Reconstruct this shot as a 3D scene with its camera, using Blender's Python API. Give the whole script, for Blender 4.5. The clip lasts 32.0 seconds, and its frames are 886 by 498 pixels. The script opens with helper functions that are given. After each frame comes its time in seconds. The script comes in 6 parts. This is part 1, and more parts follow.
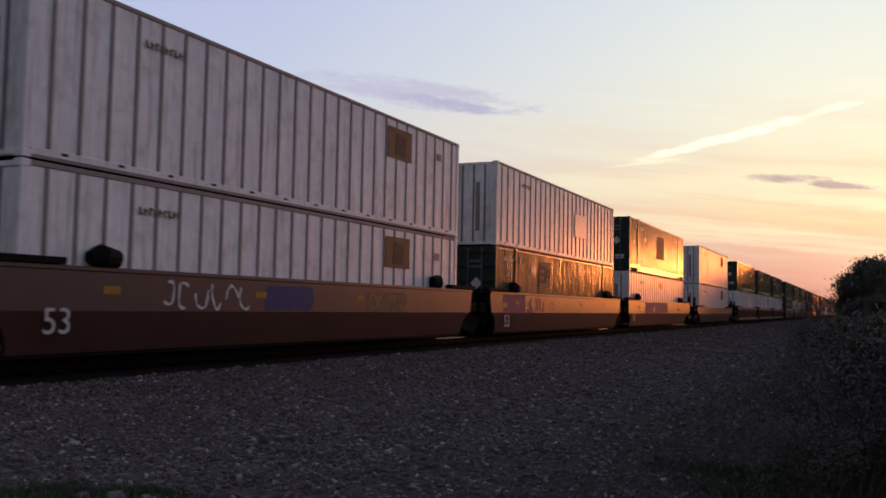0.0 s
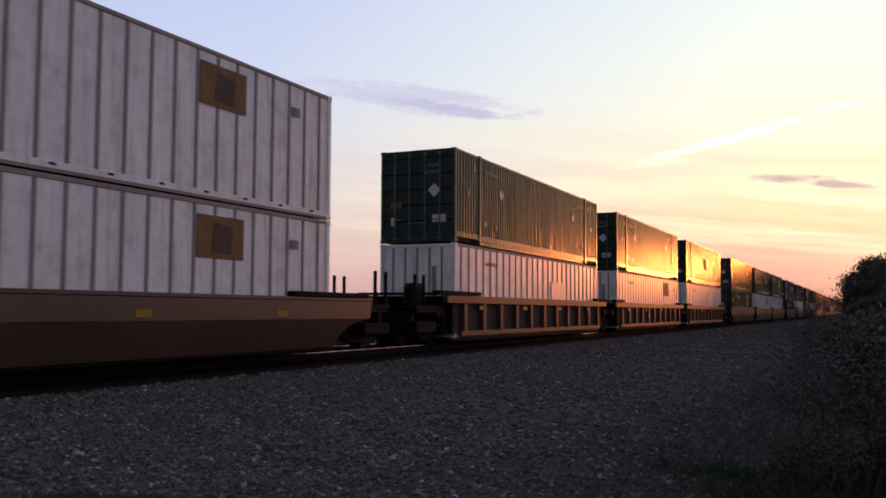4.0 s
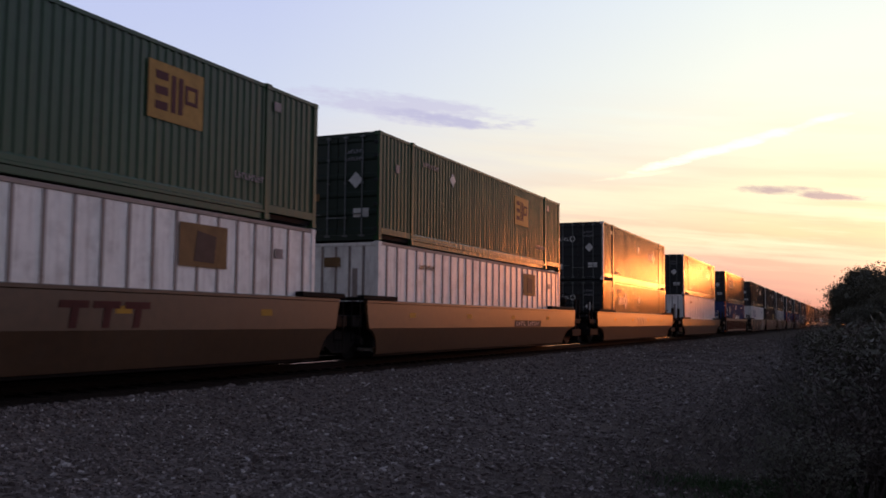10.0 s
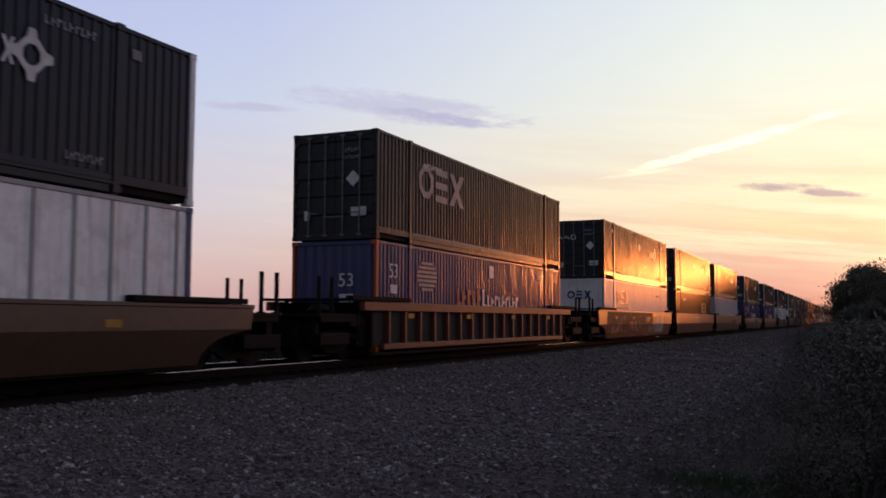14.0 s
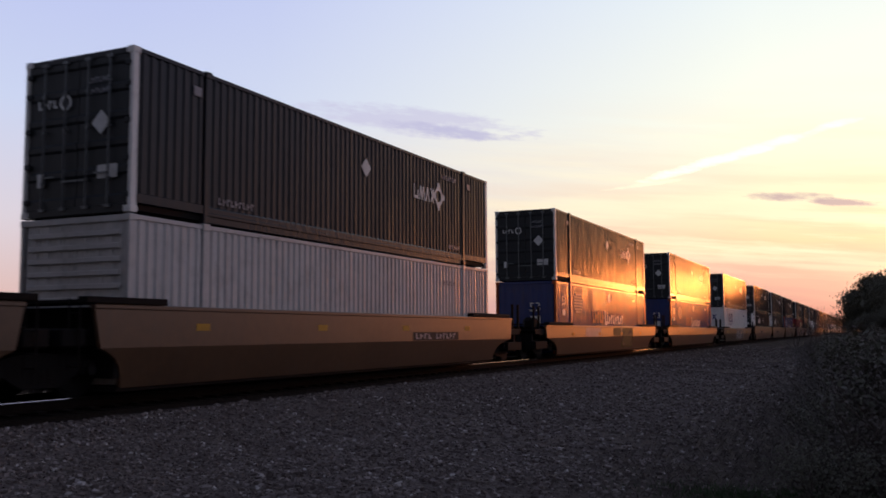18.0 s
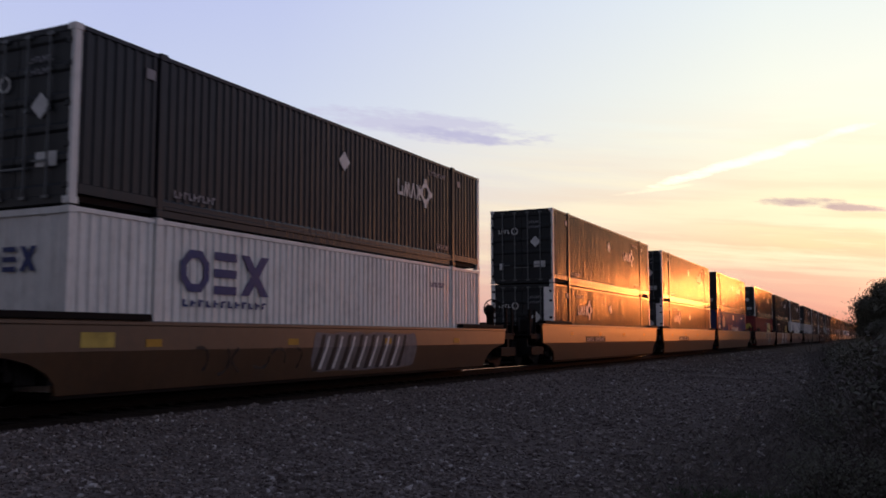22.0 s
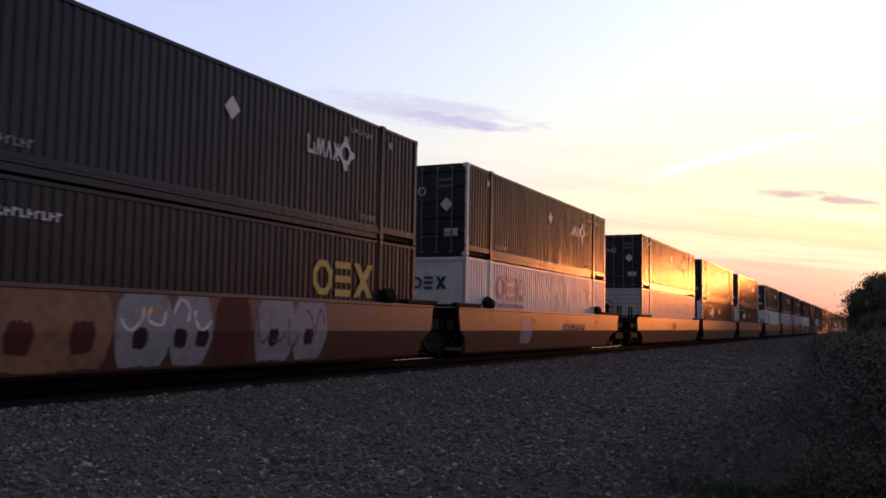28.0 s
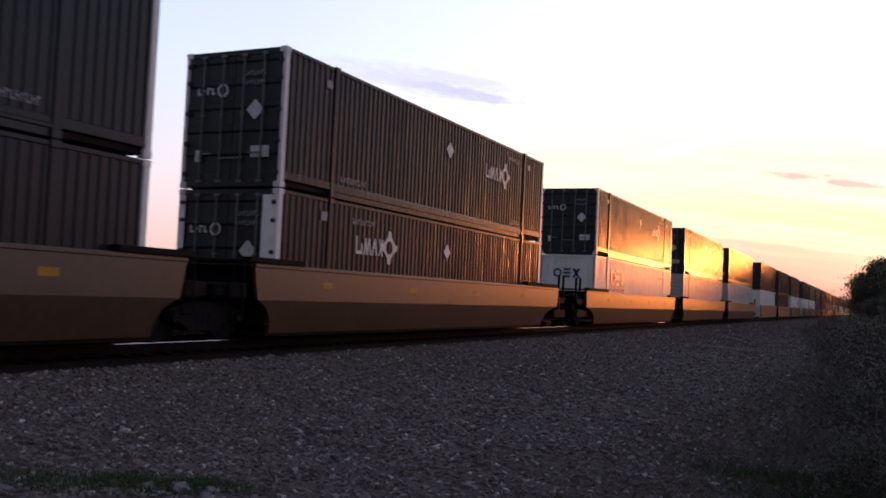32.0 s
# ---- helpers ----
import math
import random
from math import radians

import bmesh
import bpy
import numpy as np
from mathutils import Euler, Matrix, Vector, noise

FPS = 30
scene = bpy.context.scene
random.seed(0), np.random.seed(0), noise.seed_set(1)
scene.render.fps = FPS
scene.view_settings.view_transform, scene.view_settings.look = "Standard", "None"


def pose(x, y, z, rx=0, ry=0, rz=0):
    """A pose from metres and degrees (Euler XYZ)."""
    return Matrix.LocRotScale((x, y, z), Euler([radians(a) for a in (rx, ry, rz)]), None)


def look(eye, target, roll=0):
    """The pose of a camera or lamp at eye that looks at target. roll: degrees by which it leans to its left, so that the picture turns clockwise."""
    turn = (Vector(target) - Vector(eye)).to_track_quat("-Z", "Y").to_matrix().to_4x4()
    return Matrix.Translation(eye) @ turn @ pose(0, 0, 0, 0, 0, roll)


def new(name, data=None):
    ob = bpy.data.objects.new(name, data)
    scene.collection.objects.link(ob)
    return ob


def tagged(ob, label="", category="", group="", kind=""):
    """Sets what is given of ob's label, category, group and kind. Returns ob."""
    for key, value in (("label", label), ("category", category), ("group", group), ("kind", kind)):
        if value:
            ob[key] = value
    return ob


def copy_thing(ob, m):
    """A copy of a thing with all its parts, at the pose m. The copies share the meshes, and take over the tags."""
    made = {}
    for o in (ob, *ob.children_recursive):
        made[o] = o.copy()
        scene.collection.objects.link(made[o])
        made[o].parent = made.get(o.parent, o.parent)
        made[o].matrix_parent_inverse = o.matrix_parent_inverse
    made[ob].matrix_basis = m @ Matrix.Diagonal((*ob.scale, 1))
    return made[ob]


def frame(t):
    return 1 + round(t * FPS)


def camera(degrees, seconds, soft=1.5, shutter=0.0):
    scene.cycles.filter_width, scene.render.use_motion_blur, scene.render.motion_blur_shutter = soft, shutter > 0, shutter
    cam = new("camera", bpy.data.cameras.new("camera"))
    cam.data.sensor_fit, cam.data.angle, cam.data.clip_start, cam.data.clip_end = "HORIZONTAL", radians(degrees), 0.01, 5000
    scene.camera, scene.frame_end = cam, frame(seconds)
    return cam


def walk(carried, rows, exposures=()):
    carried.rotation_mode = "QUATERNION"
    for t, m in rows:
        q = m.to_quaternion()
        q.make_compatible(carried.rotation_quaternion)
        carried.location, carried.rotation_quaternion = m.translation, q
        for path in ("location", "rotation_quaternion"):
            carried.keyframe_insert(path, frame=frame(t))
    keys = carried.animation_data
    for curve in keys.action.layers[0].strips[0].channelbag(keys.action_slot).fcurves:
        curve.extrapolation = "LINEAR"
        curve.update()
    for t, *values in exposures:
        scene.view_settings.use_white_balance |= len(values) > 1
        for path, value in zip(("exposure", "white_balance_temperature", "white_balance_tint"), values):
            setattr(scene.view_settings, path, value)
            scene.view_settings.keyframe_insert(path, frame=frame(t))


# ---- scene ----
# Axes: y runs along the track, the train comes towards -y; z = 0 is the top of the rail.
cam = camera(51.60, 32.0, soft=1.7, shutter=0.12)
EYE = 1.014
PATH = [
    (0.0, pose(0.047, -0.010, EYE - 0.022, 93.55, -1.12, 24.58)),
    (0.5, pose(0.056, -0.008, EYE - 0.016, 93.10, -1.20, 24.95)),
    (1.0, pose(0.058, -0.006, EYE - 0.023, 93.10, -0.75, 25.05)),
    (1.5, pose(0.041, 0.007, EYE - 0.021, 93.28, -0.72, 25.08)),
    (2.0, pose(0.028, 0.012, EYE - 0.005, 93.42, -0.76, 24.87)),
    (2.5, pose(0.031, 0.028, EYE - 0.017, 93.69, -0.45, 24.90)),
    (3.0, pose(0.035, 0.027, EYE - 0.022, 93.85, -0.48, 24.87)),
    (3.5, pose(0.048, 0.007, EYE - 0.014, 93.88, -0.55, 24.82)),
    (4.0, pose(0.062, 0.006, EYE - 0.023, 93.87, -0.28, 24.86)),
    (4.5, pose(0.049, 0.013, EYE - 0.017, 93.74, -0.33, 24.78)),
    (6.5, pose(0.038, 0.009, EYE - 0.007, 93.79, -0.73, 24.39)),
    (7.0, pose(0.035, 0.026, EYE - 0.012, 93.79, -0.65, 24.37)),
    (7.5, pose(0.032, 0.024, EYE - 0.013, 93.78, -0.48, 24.38)),
    (8.0, pose(0.022, 0.034, EYE - 0.013, 93.77, -0.51, 24.42)),
    (8.5, pose(0.031, 0.039, EYE - 0.008, 93.92, -0.35, 24.52)),
    (9.0, pose(0.024, 0.030, EYE - 0.007, 94.06, -0.35, 24.41)),
    (9.5, pose(0.032, 0.023, EYE - 0.006, 94.24, -0.46, 24.34)),
    (10.0, pose(0.027, 0.023, EYE - 0.007, 94.47, -0.49, 24.17)),
    (10.5, pose(0.025, 0.025, EYE + 0.002, 94.65, -0.46, 24.12)),
    (11.0, pose(0.029, 0.020, EYE - 0.001, 94.77, -0.44, 24.14)),
    (11.5, pose(0.023, 0.028, EYE - 0.003, 94.81, -0.38, 24.17)),
    (12.0, pose(0.020, 0.029, EYE - 0.007, 94.78, -0.27, 24.20)),
    (12.5, pose(0.023, 0.025, EYE - 0.009, 94.60, -0.22, 24.18)),
    (13.0, pose(0.045, 0.003, EYE - 0.009, 94.51, -0.16, 24.20)),
    (13.5, pose(0.022, 0.023, EYE - 0.009, 94.45, -0.17, 24.21)),
    (15.5, pose(0.002, 0.040, EYE - 0.010, 94.34, -0.15, 24.63)),
    (16.0, pose(-0.003, 0.043, EYE - 0.005, 94.36, -0.07, 24.76)),
    (16.5, pose(0.009, 0.037, EYE + 0.001, 94.55, -0.05, 24.86)),
    (17.0, pose(0.004, 0.034, EYE + 0.006, 94.84, 0.11, 24.91)),
    (17.5, pose(0.007, 0.038, EYE - 0.000, 95.09, 0.47, 24.96)),
    (18.0, pose(0.005, 0.036, EYE + 0.005, 95.22, 0.32, 24.88)),
    (18.5, pose(0.005, 0.031, EYE + 0.004, 95.54, 0.40, 24.90)),
    (19.0, pose(0.015, 0.022, EYE + 0.005, 95.79, 0.45, 24.97)),
    (19.5, pose(0.004, 0.035, EYE + 0.001, 95.91, 0.37, 25.01)),
    (20.0, pose(0.006, 0.045, EYE - 0.005, 95.96, 0.45, 25.05)),
    (20.5, pose(0.013, 0.035, EYE - 0.010, 95.85, 0.57, 25.23)),
    (21.0, pose(0.009, 0.023, EYE + 0.005, 95.67, 0.24, 25.39)),
    (21.5, pose(0.005, 0.026, EYE - 0.004, 95.61, 0.32, 25.41)),
    (22.0, pose(0.000, 0.025, EYE - 0.003, 95.51, 0.10, 25.51)),
    (22.5, pose(0.004, 0.033, EYE - 0.012, 95.33, -0.03, 25.57)),
    (23.0, pose(0.007, 0.017, EYE - 0.013, 95.02, 0.09, 25.49)),
    (23.5, pose(-0.011, 0.020, EYE + 0.003, 94.60, -0.46, 25.53)),
    (24.0, pose(-0.006, 0.015, EYE + 0.010, 94.36, -0.43, 25.47)),
    (24.5, pose(-0.008, 0.014, EYE + 0.013, 94.35, -0.52, 25.53)),
    (26.5, pose(-0.012, 0.004, EYE + 0.008, 94.48, -1.07, 25.93)),
    (27.0, pose(-0.017, 0.003, EYE + 0.016, 94.32, -0.91, 25.80)),
    (27.5, pose(-0.002, -0.003, EYE + 0.018, 94.40, -0.58, 25.57)),
    (28.0, pose(0.009, -0.024, EYE + 0.015, 94.59, -0.95, 25.10)),
    (28.5, pose(-0.009, -0.021, EYE + 0.018, 94.55, -0.90, 24.74)),
    (29.0, pose(-0.025, -0.028, EYE + 0.022, 94.48, -1.11, 24.70)),
    (29.5, pose(-0.016, -0.070, EYE + 0.020, 94.32, -1.03, 24.96)),
    (30.0, pose(-0.029, -0.092, EYE + 0.021, 94.08, -0.75, 24.96)),
    (30.5, pose(-0.082, -0.125, EYE + 0.024, 93.76, -1.09, 24.93)),
    (31.0, pose(-0.160, -0.150, EYE + 0.028, 93.41, -1.30, 25.28)),
    (31.5, pose(-0.223, -0.219, EYE + 0.052, 92.89, -1.78, 26.07)),
    (32.0, pose(-0.350, -0.217, EYE + 0.052, 92.85, -2.57, 25.18)),
]
walk(cam, PATH, [(0.0, -0.18), (2.0, 0.12), (4.0, 0.02), (8.0, -0.02), (9.0, 0.03), (11.0, -0.08), (13.0, -0.17), (16.0, 0.1), (18.0, 0.0), (20.0, -0.22), (22.0, -0.05), (23.0, -0.08), (24.0, 0.24), (27.0, 0.22), (28.0, 0.17), (30.0, 0.0), (31.0, 0.27), (32.0, 0.4)])

SIDE = -11.32            # plane of the container sides that face the camera
TRACK = SIDE - 1.295     # centre line of the track
LENGTH, WIDTH, HEIGHT = 16.154, 2.591, 2.908


# slight unsteadiness of the run, in metres
SWAY = {0: 0.0, 4: 0.0, 7: 0.03, 8: -0.13, 9: 0.0, 10: 0.02, 11: 0.12, 12: 0.2, 13: -0.24, 16: 0.02, 20: 0.0, 21: 0.1, 23: -0.08, 27: -0.05, 28: 0.05, 30: 0.08, 31: -0.12, 32: 0.02}


def shift(t):
    """How far the train has come at t seconds: it gathers a little speed."""
    u = t / 16 - 1
    return 281.5619 + 285.5519 * u + 4.8316 * u ** 2 + 0.5984 * u ** 3 - 0.2431 * u ** 4 + float(np.interp(t, list(SWAY), list(SWAY.values())))


# ---- light ----
SUN_AZ, SUN_EL = radians(9.2), radians(2.6)     # to the right of the track's direction
SUN_WAY = Vector((math.sin(SUN_AZ) * math.cos(SUN_EL), math.cos(SUN_AZ) * math.cos(SUN_EL), math.sin(SUN_EL)))
sun = new("sun", bpy.data.lights.new("sun", "SUN"))
sun.data.energy, sun.data.angle, sun.data.color = 0.36, radians(1.6), (1.0, 0.25, 0.05)
sun.matrix_world = look(SUN_WAY * 100, (0, 0, 0))


class Nodes:
    """Short hand for node trees."""

    def __init__(self, tree):
        self.tree = tree

    def make(self, kind, **settings):
        node = self.tree.nodes.new(kind)
        for key, value in settings.items():
            if key == "operation":
                node.operation = value
            elif key == "blend":
                node.blend_type = value
            elif key == "data":
                node.data_type = value
        return node

    def put(self, socket, value):
        if isinstance(value, bpy.types.NodeSocket):
            self.tree.links.new(value, socket)
        elif value is not None:
            socket.default_value = value

    def math(self, op, a, b=None, c=None):
        node = self.make("ShaderNodeMath", operation=op)
        for i, v in enumerate((a, b, c)):
            if v is not None:
                self.put(node.inputs[i], v)
        return node.outputs[0]

    def mix(self, fac, a, b, blend="MIX"):
        node = self.make("ShaderNodeMix", data="RGBA", blend=blend)
        self.put(node.inputs[0], fac)
        for i, v in ((6, a), (7, b)):
            self.put(node.inputs[i], (*v, 1) if isinstance(v, tuple) and len(v) == 3 else v)
        return node.outputs[2]

    def ramp(self, fac, stops):
        node = self.make("ShaderNodeValToRGB")
        while len(node.color_ramp.elements) < len(stops):
            node.color_ramp.elements.new(0.5)
        for el, (pos, col) in zip(node.color_ramp.elements, stops):
            el.position = pos
            el.color = (*col, 1) if isinstance(col, tuple) else (col, col, col, 1)
        self.put(node.inputs[0], fac)
        return node.outputs[0]

    def noise(self, scale, detail=3.0, rough=0.55, vector=None):
        node = self.make("ShaderNodeTexNoise")
        node.inputs["Scale"].default_value = scale
        node.inputs["Detail"].default_value = detail
        node.inputs["Roughness"].default_value = rough
        if vector is not None:
            self.put(node.inputs["Vector"], vector)
        return node.outputs[0]

    def mapping(self, vector, scale=(1, 1, 1), loc=(0, 0, 0)):
        node = self.make("ShaderNodeMapping")
        node.inputs["Scale"].default_value = scale
        node.inputs["Location"].default_value = loc
        self.put(node.inputs["Vector"], vector)
        return node.outputs[0]


def srgb(r, g, b):
    """Linear colour of a colour in 0 to 255."""
    return tuple(((v / 255 + 0.055) / 1.055) ** 2.4 if v > 10 else v / 255 / 12.92 for v in (r, g, b))


def make_world():
    world = bpy.data.worlds.new("dusk_sky")
    world.use_nodes = True
    scene.world = world
    n = Nodes(world.node_tree)
    world.node_tree.nodes.clear()
    coord = n.make("ShaderNodeTexCoord").outputs["Generated"]
    split = n.make("ShaderNodeSeparateXYZ")
    n.put(split.inputs[0], coord)
    x, y, z = split.outputs
    az = n.math("MULTIPLY", n.math("ARCTAN2", x, y), 57.2958)       # degrees right of the track
    el = n.math("MULTIPLY", n.math("ARCSINE", z), 57.2958)
    up = n.math("DIVIDE", n.math("MAXIMUM", el, 0.0), 90.0)
    cool = n.ramp(up, [(0.0, srgb(198, 158, 160)), (0.03, srgb(212, 182, 180)), (0.075, srgb(210, 200, 210)), (0.15, srgb(194, 203, 230)),
                       (0.24, srgb(180, 188, 230)), (0.4, srgb(142, 152, 190)), (0.6, srgb(120, 126, 150)), (1.0, srgb(106, 110, 130))])
    warm = n.ramp(up, [(0.0, srgb(176, 116, 116)), (0.018, srgb(206, 148, 142)), (0.042, srgb(228, 180, 158)), (0.058, srgb(247, 212, 166)), (0.08, srgb(253, 234, 190)), (0.14, srgb(245, 246, 225)),
                       (0.26, srgb(220, 233, 240)), (0.42, srgb(150, 162, 194)), (0.6, srgb(120, 126, 150)), (1.0, srgb(106, 110, 130))])
    away = n.math("ABSOLUTE", n.math("SUBTRACT", az, math.degrees(SUN_AZ)))
    turn = n.math("SUBTRACT", az, math.degrees(SUN_AZ))
    near = n.ramp(n.math("DIVIDE", n.math("MAXIMUM", away, n.math("MULTIPLY", turn, 2.0)), 90.0), [(0.0, 1.0), (0.16, 0.95), (0.30, 0.6), (0.50, 0.1), (0.6, 0.0)])
    sky = n.mix(near, cool, warm)
    # the sky opposite the sunset lies in the earth's shadow
    dusk = n.ramp(n.math("DIVIDE", n.math("MAXIMUM", n.math("MULTIPLY", turn, 1.3), away), 180.0), [(0.34, 1.0), (0.5, 0.58), (0.75, 0.42), (1.0, 0.40)])
    sky = n.mix(1.0, sky, dusk, "MULTIPLY")
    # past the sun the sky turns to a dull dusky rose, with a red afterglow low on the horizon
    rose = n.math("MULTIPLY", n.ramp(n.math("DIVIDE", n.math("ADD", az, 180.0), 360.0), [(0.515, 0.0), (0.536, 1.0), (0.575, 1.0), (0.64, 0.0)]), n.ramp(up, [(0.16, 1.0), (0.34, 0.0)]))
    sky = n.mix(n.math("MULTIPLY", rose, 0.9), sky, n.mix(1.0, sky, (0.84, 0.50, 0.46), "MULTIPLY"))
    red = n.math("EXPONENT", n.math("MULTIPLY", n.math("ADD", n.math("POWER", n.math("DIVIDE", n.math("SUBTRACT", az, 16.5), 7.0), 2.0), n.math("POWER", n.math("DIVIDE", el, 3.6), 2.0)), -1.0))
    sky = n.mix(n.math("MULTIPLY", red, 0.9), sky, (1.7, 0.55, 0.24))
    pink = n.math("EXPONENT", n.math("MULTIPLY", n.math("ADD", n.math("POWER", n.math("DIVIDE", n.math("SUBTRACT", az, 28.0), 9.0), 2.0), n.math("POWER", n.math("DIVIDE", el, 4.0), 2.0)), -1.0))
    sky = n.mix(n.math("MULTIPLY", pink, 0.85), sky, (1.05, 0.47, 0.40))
    # soft long bands of thin cloud near the low sun
    band_at = n.make("ShaderNodeCombineXYZ")
    n.put(band_at.inputs[0], n.math("MULTIPLY", az, 0.045))
    n.put(band_at.inputs[1], n.math("MULTIPLY", n.math("ADD", el, n.math("MULTIPLY", az, 0.09)), 0.55))
    bands = n.noise(1.0, 5, 0.6, band_at.outputs[0])
    band_mask = n.math("MULTIPLY", n.ramp(bands, [(0.43, 0.0), (0.60, 1.0)]), n.ramp(n.math("DIVIDE", el, 30.0), [(0.0, 0.4), (0.1, 0.75), (0.3, 0.25), (0.5, 0.0)]))
    sky = n.mix(n.math("MULTIPLY", band_mask, near), sky, srgb(230, 182, 160))
    bright_at = n.mapping(band_at.outputs[0], (1.1, 1.25, 1), (3.7, 8.2, 0))
    veil = n.math("MULTIPLY", n.ramp(n.noise(1.0, 6, 0.62, bright_at), [(0.46, 0.0), (0.60, 1.0)]), n.ramp(n.math("DIVIDE", el, 30.0), [(0.08, 0.0), (0.16, 0.8), (0.30, 0.55), (0.45, 0.0)]))
    sky = n.mix(n.math("MULTIPLY", veil, near), sky, (1.0, 0.90, 0.62))
    # single clouds: azimuth, elevation, half width, half height, slope, colour, strength
    ragged = n.noise(1.0, 6, 0.65, n.mapping(band_at.outputs[0], (9, 3.0, 1)))
    for a0, e0, w, h, slope, colour, amount in CLOUDS:
        da = n.math("SUBTRACT", az, a0)
        de = n.math("SUBTRACT", el, n.math("ADD", e0, n.math("MULTIPLY", da, slope)))
        r = n.math("ADD", n.math("POWER", n.math("ABSOLUTE", n.math("DIVIDE", da, w)), 2.0), n.math("POWER", n.math("ABSOLUTE", n.math("DIVIDE", de, h)), 2.0))
        r = n.math("ADD", r, n.math("MULTIPLY", n.math("SUBTRACT", ragged, 0.5), 3.2))
        sky = n.mix(n.math("MULTIPLY", n.ramp(r, [(0.15, 1.0), (1.0, 0.0)]), amount), sky, colour)
    # glow round the sun
    dot = n.make("ShaderNodeVectorMath", operation="DOT_PRODUCT")
    n.put(dot.inputs[0], coord)
    dot.inputs[1].default_value = SUN_WAY
    off = n.math("ARCCOSINE", n.math("MINIMUM", dot.outputs["Value"], 0.99999))
    clear = n.ramp(n.math("DIVIDE", el, 10.0), [(0.02, 0.05), (0.24, 1.0)])      # haze dims it at the horizon
    for amount, width, power, tint in ((2.9, 4.8, 2.0, (1.0, 0.30, 0.07)), (0.30, 8.0, 1.0, (1.0, 0.62, 0.44))):
        fall = n.math("EXPONENT", n.math("MULTIPLY", n.math("POWER", n.math("DIVIDE", off, radians(width)), power), -1.0))
        halo = n.make("ShaderNodeVectorMath", operation="SCALE")
        halo.inputs[0].default_value = tint
        n.put(halo.inputs["Scale"], n.math("MULTIPLY", n.math("MULTIPLY", fall, clear), amount))
        sky = n.mix(1.0, sky, halo.outputs[0], "ADD")
    day = n.make("ShaderNodeTexSky")
    day.sky_type, day.sun_disc, day.sun_elevation, day.sun_rotation = "NISHITA", False, SUN_EL, SUN_AZ
    haze = n.make("ShaderNodeVectorMath", operation="SCALE")
    n.put(haze.inputs[0], day.outputs[0])
    haze.inputs["Scale"].default_value = 0.008
    sky = n.mix(1.0, sky, haze.outputs[0], "ADD")
    back = n.make("ShaderNodeBackground")
    n.put(back.inputs[0], sky)
    back.inputs[1].default_value = 1.10
    n.put(n.make("ShaderNodeOutputWorld").inputs[0], back.outputs[0])


CLOUDS = [
    (-26.8, 13.2, 7.6, 0.95, -0.10, srgb(190, 186, 214), 0.65),
    (-24.0, 12.5, 4.6, 0.42, -0.12, srgb(178, 176, 208), 0.7),
    (-36.5, 12.9, 3.6, 0.28, -0.02, srgb(182, 178, 208), 0.5),
    (-3.9, 7.8, 2.5, 0.30, -0.07, srgb(176, 154, 162), 0.85),
    (-1.4, 7.4, 2.3, 0.25, -0.12, srgb(172, 150, 160), 0.85),
    (-6.7, 10.5, 6.8, 0.34, 0.23, (1.25, 1.15, 0.9), 0.95),
    (-12.3, 8.95, 2.8, 0.14, 0.10, (1.15, 1.0, 0.72), 0.6),
]
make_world()


